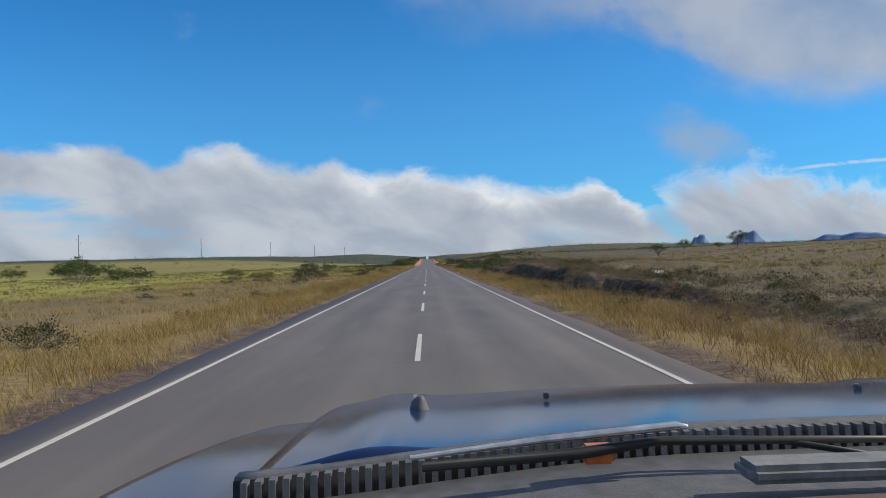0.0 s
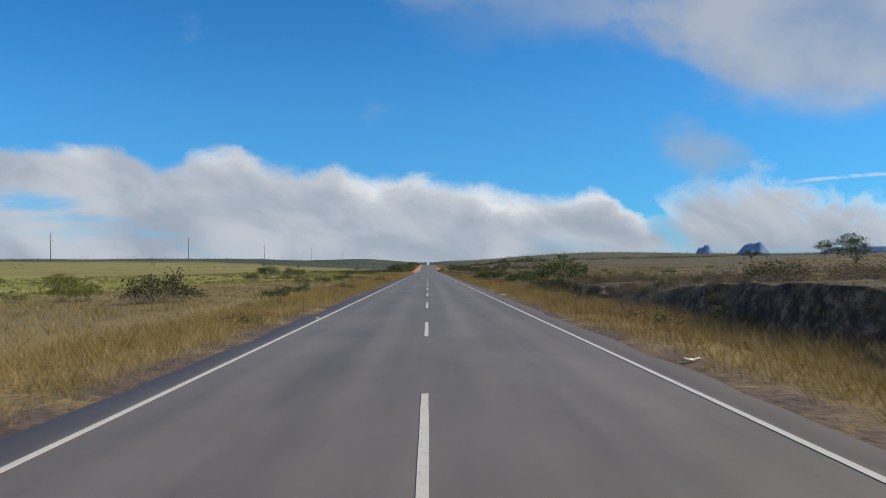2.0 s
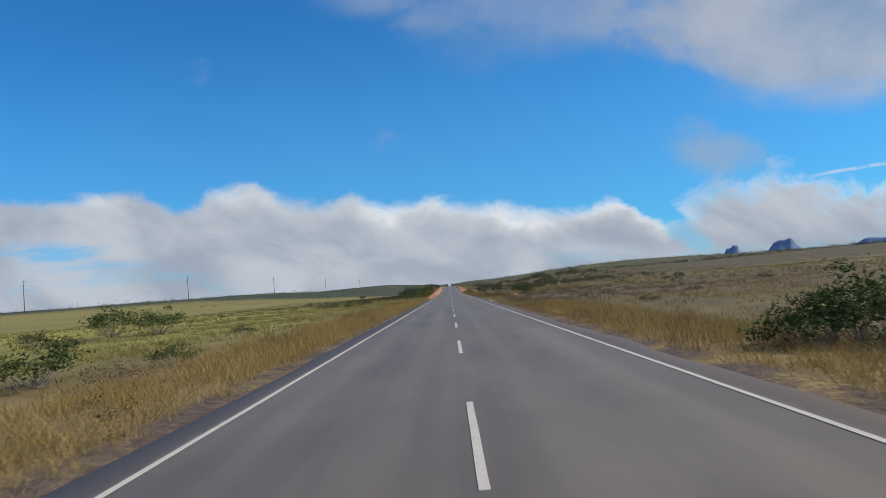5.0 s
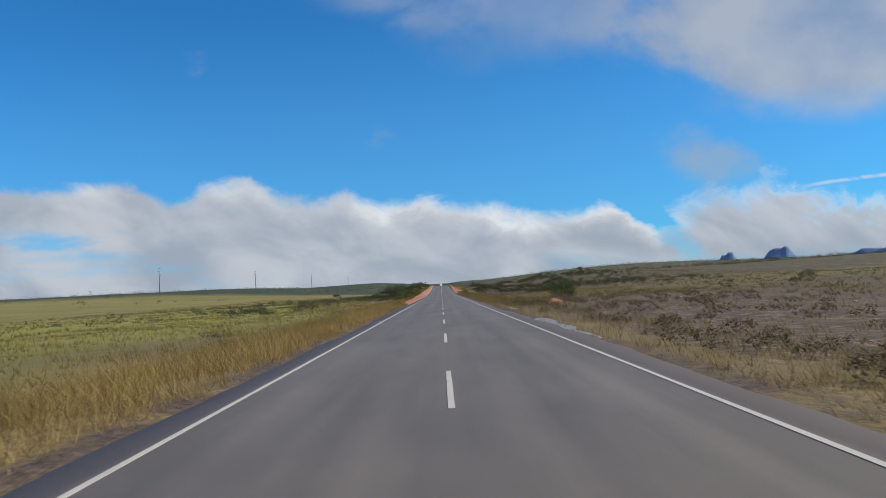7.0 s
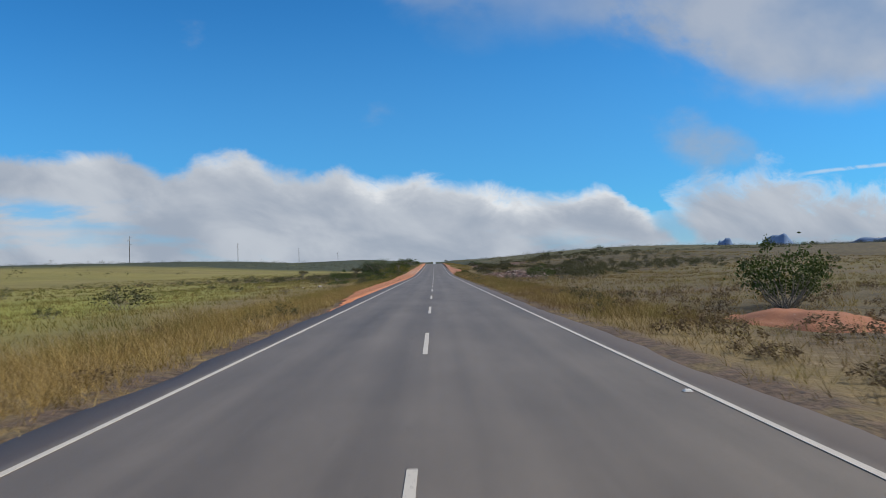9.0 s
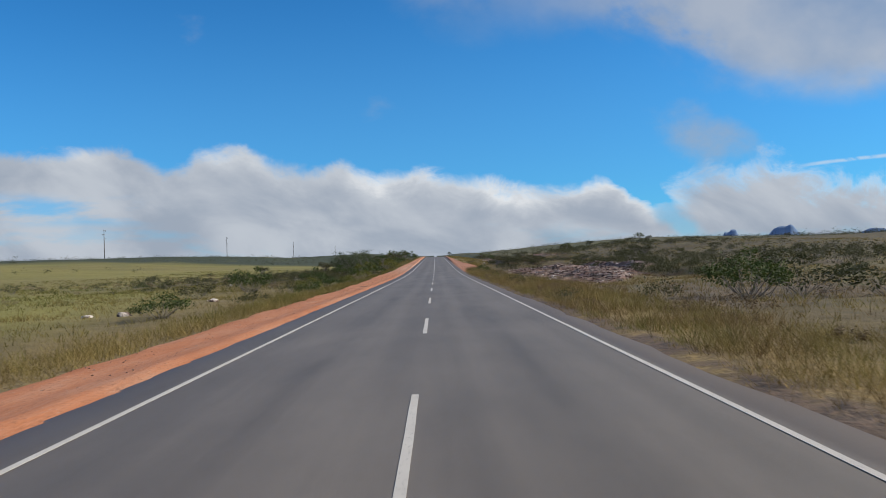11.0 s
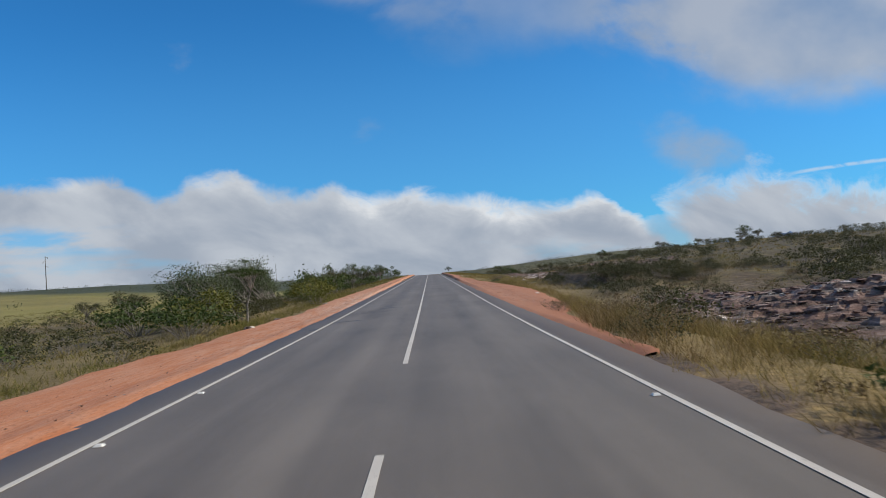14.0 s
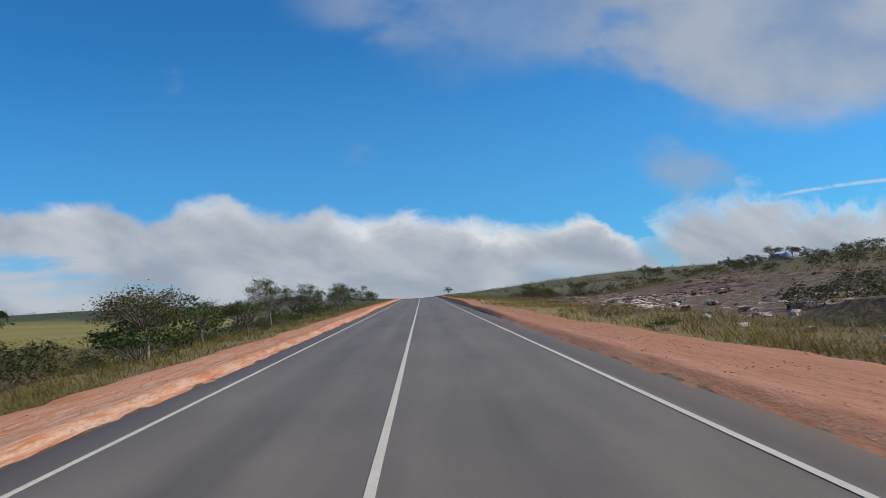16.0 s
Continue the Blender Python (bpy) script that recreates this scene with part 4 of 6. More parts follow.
# left of the road, one by one
for k, x, y, s in (("green_a", -80, 166, 2.7), ("green_a", -84, 169, 2.0), ("green_b", -75.5, 171, 2.7), ("green_b", -70.5, 168.5, 1.9), ("green_a", -93, 164, 1.8), ("yellow", -66.5, 167, 0.8), ("green_a", -58.6, 123.6, 1.9), ("green_b", -42, 104, 1.9), ("dark_a", -9.8, 18.4, 1.0), ("yellow", -30.7, 116, 1.25),
                   ("dark_a", -15.8, 97.5, 2.5), ("dark_a", -17.2, 98.4, 1.6), ("dark_b", -14.6, 98.5, 1.1), ("yellow", -22.6, 103, 0.9), ("yellow", -24.6, 104, 0.8), ("dark_b", -27, 102, 0.9), ("dark_a", -30.3, 179, 1.6), ("dark_b", -16, 146.5, 1.2), ("dark_b", -13.8, 150, 1.2), ("dark_a", -35.2, 198, 1.8),
                   ("dark_a", -25.6, 185, 1.4), ("green_a", -34.6, 211, 1.6), ("green_a", -28.2, 207, 1.3), ("brown", -9.2, 157, 1.0), ("green_b", -12.2, 158.5, 1.0), ("dark_b", -23.3, 274, 1.6), ("brown", -10.7, 228, 0.9),
                   ("dark_b", -23.9, 286, 1.5), ("brown", -8.9, 256, 0.9), ("dark_b", -19, 295, 1.6), ("dark_a", -66.9, 478, 2.4), ("green_a", -14.9, 366, 1.0), ("dark_a", -18.7, 390, 1.6), ("dark_b", -16.8, 359, 1.4),
                   ("dark_a", -17.9, 403, 1.8), ("dark_a", -16.5, 409, 1.7), ("dark_a", -21.3, 419, 2.2), ("green_b", -15.5, 433, 1.5), ("tree_a", -20.7, 445, 0.9), ("green_b", -9.8, 424, 1.3), ("slim", -8.9, 430.4, 0.86),
                   ("yellow", -12.1, 434, 1.5), ("yellow", -10.4, 427, 0.9), ("yellow", -7.9, 447, 0.9), ("gnarled", -12.4, 441, 1.0), ("gnarled", -11.8, 449, 1.12), ("gnarled", -12.4, 455, 1.12), ("gnarled", -14.2, 461, 1.1), ("gnarled", -18, 463, 1.1), ("green_a", -12.6, 468, 0.8), ("dark_a", -11.6, 471, 1.9), ("dark_a", -12.6, 474, 2.2), ("green_a", -14.5, 473, 0.8), ("gnarled", -16, 449, 1.2), ("gnarled", -14.2, 452.5, 1.15), ("dark_a", -13, 452, 1.7), ("dark_a", -15, 455, 1.9), ("dark_a", -11.6, 445, 1.5), ("green_a", -17, 452, 1.6), ("dark_a", -17, 460, 1.9), ("dark_a", -10.5, 436, 1.6), ("dark_a", -11.2, 446, 1.5),
                   ("yellow", -9.6, 455, 1.5), ("green_a", -10.6, 465, 1.6), ("dark_a", -12.8, 475, 2.0), ("tree_a", -12.7, 488, 0.8), ("tree_a", -12, 504, 0.8), ("tree_b", -9.9, 546, 0.85), ("tree_a", -11.2, 548, 0.8),
                   ("green_a", -13.5, 493, 1.5), ("dark_a", -12, 515, 1.6), ("dark_a", -11.4, 528, 1.7), ("green_a", -8.4, 556, 1.5), ("tree_a", -42.4, 484, 0.9), ("dark_a", -38.5, 487, 1.8), ("dark_a", -21.3, 457, 1.6),
                   ("tree_a", -10.8, 481, 0.95), ("tree_b", -10.6, 488, 0.52), ("tree_b", -10.6, 497, 0.52), ("tree_a", -10.7, 515, 0.8), ("tree_a", -14.5, 489, 0.95), ("tree_a", -12.4, 497, 0.8), ("tree_b", -11.4, 508, 0.9), ("tree_a", -13, 517, 0.9), ("tree_b", -10.6, 523, 0.8), ("tree_a", -12, 533, 0.9), ("tree_b", -9.4, 538, 0.7), ("dark_a", -17, 470, 1.8), ("dark_a", -16, 498, 1.7), ("tree_a", -17, 520, 1.0)):
    N.set(k, x, y, s, spin() if k != "gnarled" else rnd.uniform(-25, 25))
# bushes in the grass beside the red earth
for k, x, y, s in (("green_b", -8.7, 358, 0.75), ("yellow", -9.6, 363, 0.85), ("dark_b", -10.6, 361, 1.0), ("green_b", -9.0, 369, 0.8), ("dark_b", -11.2, 372, 1.1), ("yellow", -8.6, 379, 0.7), ("dark_b", -9.7, 386, 1.0),
                   ("green_a", -12.5, 383, 0.9), ("brown", -8.8, 392, 0.9), ("dark_a", -11.8, 395, 1.2), ("yellow", -9.2, 402, 0.8), ("green_b", -10.5, 409, 1.0), ("dark_b", -8.8, 415, 0.9), ("dark_a", -13.5, 404, 1.2), ("dark_a", -13.2, 417, 1.3), ("dark_b", -9.4, 345, 0.9), ("green_b", -11.5, 338, 0.8)):
    N.set(k, x, y, s, spin())
# close low thicket under the trees on the rise
for i in range(24):
    N.set(rnd.choice(("dark_a", "brown", "green_b", "dark_a", "dark_b")), rnd.uniform(-15.5, -10.4), 479 + i * 3.1 + rnd.uniform(-1, 1), rnd.uniform(0.8, 1.5), spin())
# scrub on the low dark cliff
for i in range(42):
    N.set(rnd.choice(("dark_a", "dark_b", "brown", "dark_a")), rnd.uniform(14.2, 22), rnd.uniform(444, 469), rnd.uniform(0.7, 1.4), spin())
# right of the road, one by one
for k, x, y, s in (("tree_b", 90, 206, 1.5), ("tree_b", 56, 155, 0.75), ("tree_a", 60, 187, 0.8), ("tree_a", 78, 190, 0.75), ("tree_b", 38.6, 119, 0.7), ("dark_a", 9.6, 104, 1.2), ("dark_a", 11.5, 106, 1.3), ("dark_a", 10, 118, 1.1), ("dark_a", 10, 111, 1.5), ("green_a", 10.8, 112.5, 1.3),
                   ("green_b", 9.1, 123, 1.2), ("green_a", 8.3, 153, 0.85), ("green_b", 11.8, 143.6, 1.0), ("dark_a", 7.6, 150.5, 0.9), ("dark_a", 9.0, 156, 1.1), ("green_b", 7.0, 152.5, 0.8), ("green_b", 13.5, 147, 1.1), ("dark_a", 17.6, 146, 1.2), ("bare", 9.6, 126, 0.55), ("bare", 12.3, 156, 0.95), ("yellow", 12.4, 159, 0.45), ("yellow", 13.6, 160.5, 0.5), ("yellow", 15.1, 159, 0.45), ("yellow", 16.6, 157.6, 0.4), ("yellow", 11.2, 152.6, 0.4), ("green_b", 10.2, 153.5, 1.2), ("bare", 11.2, 150, 0.75),
                   ("green_a", 14, 278.6, 0.95), ("green_a", 14.9, 280, 0.7), ("dark_a", 46.9, 286, 1.6), ("dark_a", 42.7, 281, 1.0), ("green_a", 12.9, 336, 1.0), ("dark_b", 16, 338, 1.9), ("dark_b", 18.5, 335, 1.9), ("dark_a", 7.0, 389, 0.8), ("dark_a", 8.2, 394, 0.8), ("brown", 6.2, 411.7, 0.85), ("yellow", 5.9, 374.6, 0.4), ("green_b", 8.4, 366, 0.5),
                   ("brown", 6.9, 418, 1.1), ("green_b", 6.2, 400, 0.8), ("dark_b", 7.2, 413, 1.2), ("dark_b", 13, 441, 1.2), ("dark_b", 16.5, 476, 1.4), ("dark_a", 19, 485, 1.8), ("dark_a", 21.5, 482, 1.9), ("dark_a", 24, 489, 1.8), ("tree_b", 5.9, 596, 0.45),
                   ("green_b", 7.8, 473, 0.35), ("brown", 8.6, 482, 0.8), ("brown", 9.4, 488, 0.9), ("tree_a", 39.7, 629, 1.05), ("tree_a", 56.9, 626, 1.1), ("tree_b", 63, 652, 1.0), ("tree_a", 34, 607, 0.9), ("tree_a", 54.7, 560, 0.8), ("dark_a", 31, 444, 1.9), ("tree_a", 39, 440, 0.9),
                   ("dark_a", 28, 600, 2.2), ("dark_a", 24, 606, 2.4), ("dark_a", 21, 618, 2.3), ("tree_a", 26, 615, 0.9)):
    N.set(k, x, y, s, spin(), 1.4 if (k, y) == ("green_a", 278.6) else 1.0)
# small trees along the skyline of the slope
for k, x, y, s in (("tree_a", 60, 631, 1.0), ("tree_b", 64, 630, 0.45), ("tree_a", 67, 630, 0.5), ("tree_b", 76, 630, 0.45), ("tree_a", 80, 628, 0.5), ("tree_b", 84, 630, 0.42), ("tree_a", 79, 600, 0.85), ("tree_b", 84, 590, 0.5), ("tree_a", 86, 588, 0.5), ("tree_a", 78, 570, 0.55),
                   ("tree_b", 68, 545, 0.8), ("tree_a", 72, 548, 0.7), ("dark_a", 15, 556, 2.2), ("dark_a", 17.5, 560, 2.6), ("green_a", 19, 563, 1.3), ("tree_b", 16.5, 559, 0.6), ("dark_a", 21, 566, 2.2)):
    N.set(k, x, y, s, spin())
for i in range(20):
    y = rnd.uniform(500, 700)
    N.set("far_tree", rnd.uniform(42, 120), y, rnd.uniform(0.55, 1.0), spin())
for i in range(14):
    N.set(rnd.choice(("far_tree", "far_tree", "dark_b")), rnd.uniform(28, 60), rnd.uniform(405, 470), rnd.uniform(0.5, 0.8), spin())
# shrubs covering the cut bank
for i in range(80):
    y = rnd.uniform(10, 122)
    x = rnd.uniform(10.3, 14.5)
    N.set(rnd.choice(("dark_b", "brown", "brown", "brown", "dark_a")), x, y, rnd.uniform(0.45, 0.85), spin())
# scattered scrub, told apart one by one near the road
for i in range(90):
    s = rnd.choice((-1, 1))
    y = rnd.uniform(15, 420)
    x = s * (9 + 40 * rnd.random() ** 1.6)
    if float(rocky(np.array([x]), np.array([y]))[0]) > 0.3 or (s > 0 and 185 < y < 440 and x < 26):
        continue
    N.set(rnd.choice(("dark_b", "dark_a", "brown", "brown", "green_b", "dark_b")), x, y, rnd.uniform(0.4, 0.9), spin())


def thicket(name, spots, label):
    """Many shrubs grown together, in one mesh."""
    vs, fs, mi, o = [], [], [], 0
    mats = [BARK, LEAF_GREEN, LEAF_DARK, LEAF_BROWN, LEAF_YELLOW, LEAF_GREY]
    for kind, x, y, s, turn in spots:
        c, d = math.cos(radians(turn)), math.sin(radians(turn))
        z = ground_at(x, y) - 0.03
        for ob in KINDS[kind].children:
            me = ob.data
            v = np.empty(len(me.vertices) * 3, np.float32)
            me.vertices.foreach_get("co", v)
            v = v.reshape(-1, 3) * s
            f = np.empty(len(me.loops), np.int32)
            me.loops.foreach_get("vertex_index", f)
            f = f.reshape(-1, 4)
            vs.append(np.stack([v[:, 0] * c - v[:, 1] * d + x, v[:, 0] * d + v[:, 1] * c + y, v[:, 2] + z], 1))
            fs.append(f + o)
            mi.append(np.full(len(f), mats.index(me.materials[0]), np.int32))
            o += len(v)
    me = mesh_of(name, np.concatenate(vs), np.concatenate(fs), mats)
    me.polygons.foreach_set("material_index", np.concatenate(mi))
    tagged(new(name, me), label, "scrub", kind="stuff")


spots = [(rnd.choice(("low_dark", "low_brown", "low_brown", "far_shrub")), rnd.choice((-1, 1)) * rnd.uniform(28, 85), rnd.uniform(30, 560), rnd.uniform(0.5, 1.0), spin()) for i in range(120)]
thicket("dry_scrub", [("low_brown", 6.5 + 24 * rnd.random(), rnd.uniform(200, 300), rnd.uniform(0.25, 0.6), spin()) for i in range(60)], "low brown dry scrub on the bare stony flat")
thicket("dry_tufts", [("tuft", 5.6 + 22 * rnd.random() ** 1.2, rnd.uniform(196, 300), rnd.uniform(0.5, 1.2), spin()) for i in range(330)], "dry brown tufts dotted over the stony flat")
thicket("bank_scrub", [(rnd.choice(("low_dark", "low_brown", "low_dark", "low_brown", "low_dark")), 10.4 + 12 * rnd.random() ** 1.2, rnd.uniform(8, 124), rnd.uniform(0.4, 0.85), spin()) for i in range(90)],
        "dense dark brown and olive scrub on the cut bank")
thicket("cut_scrub", [(rnd.choice(("low_dark", "low_brown", "low_brown", "low_brown")), rnd.uniform(10.2, 11.8), rnd.uniform(8, 124), rnd.uniform(0.6, 1.0), spin()) for i in range(90)] + [(rnd.choice(("tuft", "low_brown", "tuft")), float(cut_line(np.array([q]))[0]) + rnd.uniform(-0.1, 0.9), q, rnd.uniform(0.35, 0.7), spin()) for q in [rnd.uniform(8, 120) for i in range(150)]] + [(rnd.choice(("low_brown", "low_dark")), rnd.uniform(13, 16), rnd.uniform(444, 469), rnd.uniform(0.7, 1.2), spin()) for i in range(40)], "brown twiggy scrub clinging to the dark cut bank")
thicket("verge_tufts", [(rnd.choice(("tuft", "tuft", "low_dark", "tuft")), rnd.choice((-1, 1)) * (float(dirt_edge(1.0, 0)) + 0.9 + 4.5 * rnd.random()), rnd.uniform(10, 300), rnd.uniform(0.5, 1.0), spin()) for i in range(150)]
        + [(rnd.choice(("tuft", "low_dark", "low_brown", "tuft")), 5.2 + 5 * rnd.random() ** 1.5, rnd.uniform(320, 424), rnd.uniform(0.6, 1.2), spin()) for i in range(70)], "dark and brown tufts among the roadside grass")
thicket("plain_scrub", spots, "low brown and olive scrub dotted over the plain")
# hillside thicket behind the rock shelf
spots = [(rnd.choice(("mid_shrub", "mid_shrub", "far_shrub", "mid_shrub", "far_shrub")), 25 + 50 * rnd.random() ** 1.5, rnd.uniform(368, 585), rnd.uniform(0.7, 1.35), spin()) for i in range(350)]
spots = [q for q in spots if float(rocky(np.array([q[1]]), np.array([q[2]]))[0]) < 0.3]
spots += [("mid_shrub", rnd.uniform(25.2, 31), rnd.uniform(366, 442), rnd.uniform(0.5, 0.9), spin()) for i in range(60)]
thicket("hillside_scrub", spots, "dense olive-brown scrub on the slope behind the rocks")
thicket("slope_scrub", [(rnd.choice(("low_dark", "mid_shrub", "low_brown", "low_dark")), 11.5 + 18 * rnd.random(), rnd.uniform(432, 468), rnd.uniform(0.55, 1.0), spin()) for i in range(120)], "dark olive and brown scrub above the low cliff")
# thicket left of the rise
spots = [(rnd.choice(("mid_shrub", "far_shrub", "low_brown", "low_dark", "far_shrub", "mid_shrub")), -(11 + 42 * rnd.random() ** 1.2), rnd.uniform(385, 610), rnd.uniform(0.5, 1.1), spin()) for i in range(190)]
spots += [(rnd.choice(("low_dark", "low_brown", "low_dark")), -(22 + 60 * rnd.random()), rnd.uniform(390, 560), rnd.uniform(0.7, 1.3), spin()) for i in range(90)]
thicket("roadside_scrub", spots, "green and brown scrub below the rising road")


for kind in [k for k in KINDS if k not in N.used]:
    for ob in list(KINDS[kind].children) + [KINDS[kind]]:
        bpy.data.objects.remove(ob)


def far_scrub():
    """Uncountable far bushes and tree clumps on the plain and the hill."""
    rng = np.random.default_rng(12)
    n = 2600
    y = rng.uniform(200, 2200, n)
    x = rng.uniform(-1, 1, n) * (80 + y * 0.75)
    keep = (np.hypot(x, y - 225) > 380) & (fbm(x, y, 90.0, 41) > np.where(x < 0, 0.53, 0.42)) & ((x > 0) | (y > 330))
    x, y = x[keep], y[keep]
    a, r = np.radians(rng.uniform(-62, -6, 2600)), rng.uniform(700, 1250, 2600)
    x, y = np.concatenate([x, np.sin(a) * r]), np.concatenate([y, 150 + np.cos(a) * r])
    z = height(x, y)
    a, r = np.radians(rng.uniform(3, 34, 2600)), rng.uniform(600, 1900, 2600)
    ring = len(x)
    x, y, z = np.concatenate([x, np.sin(a) * r]), np.concatenate([y, np.cos(a) * r]), np.concatenate([z, height(np.sin(a) * r, np.cos(a) * r)])
    s = rng.uniform(0.6, 1.6, len(x)) * (1 + y / 1500)
    s[ring - 2600:ring] *= 0.5
    s[ring:] *= 0.75
    cc = np.repeat(np.stack([x, y, z + s * 0.7], 1), 5, 0) + rng.normal(0, 0.55, (len(x) * 5, 3)) * np.repeat(s, 5)[:, None] * np.array([1, 1, 0.55])
    sp = np.repeat(s, 5)[:, None] * np.array([0.4, 0.4, 0.3])
    v, f = leaves(rng, cc, sp, 6, 0.9)
    k = np.repeat(np.repeat(s, 5), 6 * 4)[:, None]
    c = np.repeat(v.reshape(-1, 4, 3).mean(1), 4, 0)
    v = c + (v - c) * 0.55 * k
    v = v.reshape(-1, 4, 3)[:, :3].reshape(-1, 3)
    f = np.arange(len(v)).reshape(-1, 3)
    tagged(new("far_scrub", mesh_of("far_scrub", v, f, LEAF_DARK)), "far dark bushes dotted over plain and hill", "scrub", kind="stuff")


far_scrub()

# ---------------------------------------------------------------- rocks


def shelf_z(x, y, seed):
    """Height of the bedded rock: terraces with broken risers, fading into the ground."""
    r = rocky(x, y)
    f = fbm(x + y * 0.15, y * 0.55, 6.0, seed, 5) * (9 if seed == 201 else 6.5) + fbm(x, y, 1.4, seed + 9, 3) * (2.6 if seed == 201 else 1.5)
    k = np.floor(f)
    t = f - k
    z = (k + sm(0.62, 1.0, t) * 0.95 + t * 0.05) * 0.21
    z = z - 1.25 + (fbm(x, y, 0.5, seed + 4, 2) - 0.5) * 0.16
    crack = np.minimum(np.abs(fbm(x * 0.6, y, 2.3, seed + 6, 2) - 0.5), np.abs(fbm(x, y * 0.5, 3.1, seed + 7, 2) - 0.5))
    z = z - 0.16 * (1 - sm(0.0, 0.025, crack))
    return height(x, y) + np.where(r > 0, (z + 0.42) * r, 0) - 0.35 * (1 - sm(0.02, 0.3, r))


def shelf(name, x0, x1, y0, y1, step, pale, seed, label):
    """A bedded sandstone outcrop."""
    xs, ys = np.arange(x0, x1, step), np.arange(y0, y1, step * 1.3)
    X, Y = np.meshgrid(xs, ys)
    x, y = X.ravel(), Y.ravel()
    z = shelf_z(x, y, seed)
    tone = np.clip(pale * np.where(y > 455, np.exp(-((x - 16) / 5.0) ** 2 - ((y - 496) / 20) ** 2) * 1.6, 1) + (fbm(x, y, 5.0, seed + 8) - 0.5) * 0.6, 0, 1)
    tagged(new(name, mesh_of(name, np.stack([x, y, z], 1), grid_faces(len(xs), len(ys)), ROCK, {"pale": tone}, smooth=False)), label, "rock outcrop", kind="structure")


shelf("rock_shelf_near", 7, 33, 356, 450, 0.22, 0.16, 201, "broad weathered pinkish-grey sandstone shelf in low steps")
shelf("rock_shelf_far", 9, 42, 470, 556, 0.30, 0.85, 221, "pale whitish sandstone ledges beside the slope")


def rubble(name, n, x0, x1, y0, y1, size, pale, seed, label):
    """Broken flat plates of stone lying over an outcrop, in one mesh."""
    rng = np.random.default_rng(seed)
    x, y = rng.uniform(x0, x1, n), rng.uniform(y0, y1, n)
    ok = rocky(x, y) > 0.25
    x, y = x[ok], y[ok]
    n = len(x)
    box = np.array([[a, b, c] for c in (-1, 1) for a, b in ((-1, -1), (1, -1), (1, 1), (-1, 1))], float)
    quad = np.array([[3, 2, 1, 0], [4, 5, 6, 7], [0, 1, 5, 4], [1, 2, 6, 5], [2, 3, 7, 6], [3, 0, 4, 7]])
    s = size * rng.uniform(0.35, 1.3, n) ** 1.5
    v = box[None] * rng.uniform(0.55, 1.25, (n, 8, 3)) * np.stack([s, s * rng.uniform(0.6, 1.8, n), s * rng.uniform(0.18, 0.45, n)], 1)[:, None]
    a, tip = rng.uniform(0, 6.28, n)[:, None], rng.normal(0, 0.16, n)[:, None]
    v = np.stack([v[..., 0] * np.cos(a) - v[..., 1] * np.sin(a), v[..., 0] * np.sin(a) + v[..., 1] * np.cos(a), v[..., 2] + v[..., 0] * tip], 2)
    v += np.stack([x, y, shelf_z(x, y, seed) + s * 0.12], 1)[:, None]
    f = (quad[None] + (np.arange(n) * 8)[:, None, None]).reshape(-1, 4)
    tagged(new(name, mesh_of(name, v.reshape(-1, 3), f, ROCK, {"pale": np.repeat(np.where(rng.random(n) < pale + 0.8 * np.exp(-((x - 17) / 4.5) ** 2 - ((y - 494) / 15) ** 2), 1.0, 0.1), 8)})), label, "rubble", kind="stuff")


rubble("rubble", 3600, 9, 30, 364, 440, 0.15, 0.17, 201, "broken purplish-brown sandstone plates strewn over the shelf")
rubble("rubble", 900, 12, 25, 477, 514, 0.15, 0.35, 221, "pale broken sandstone plates strewn over the ledges")


def boulder_mesh(seed, flat):
    bm = bmesh.new()
    bmesh.ops.create_icosphere(bm, subdivisions=2, radius=0.5)
    for v in bm.verts:
        p = v.co.copy()
        n1 = noise.noise(p * 2.1 + Vector((seed, 0, 0)))
        n2 = noise.noise(p * 5.0 + Vector((0, seed, 0)))
        p *= 1 + 0.35 * n1 + 0.12 * n2
        p.x = round(p.x * 5) / 5 * 0.4 + p.x * 0.6
        p.z = max(-0.3, min(0.32, p.z)) * flat
        v.co = p
    me = bpy.data.meshes.new("boulder")
    bm.to_mesh(me)
    bm.free()
    me.materials.append(ROCK)
    a = me.attributes.new("pale", "FLOAT", "POINT")
    a.data.foreach_set("value", np.full(len(me.vertices), 0.9 if seed % 2 else 0.2, np.float32))
    return me


BOULDERS = [boulder_mesh(s, 0.5 + 0.12 * (s % 4)) for s in range(1, 9)]


def boulder(x, y, s, pale, label, sink=0.1):
    k = rnd.choice([b for i, b in enumerate(BOULDERS, 1) if (i % 2 == 1) == pale])
    ob = tagged(new("boulder", k), label, "rock", "roadside rocks")
    z = ground_at(x, y)
    ob.matrix_basis = pose(x, y, z + s * 0.12 - sink * s, rnd.uniform(-8, 8), rnd.uniform(-8, 8), spin()) @ Matrix.Diagonal((s, s * rnd.uniform(0.7, 1.3), s, 1))


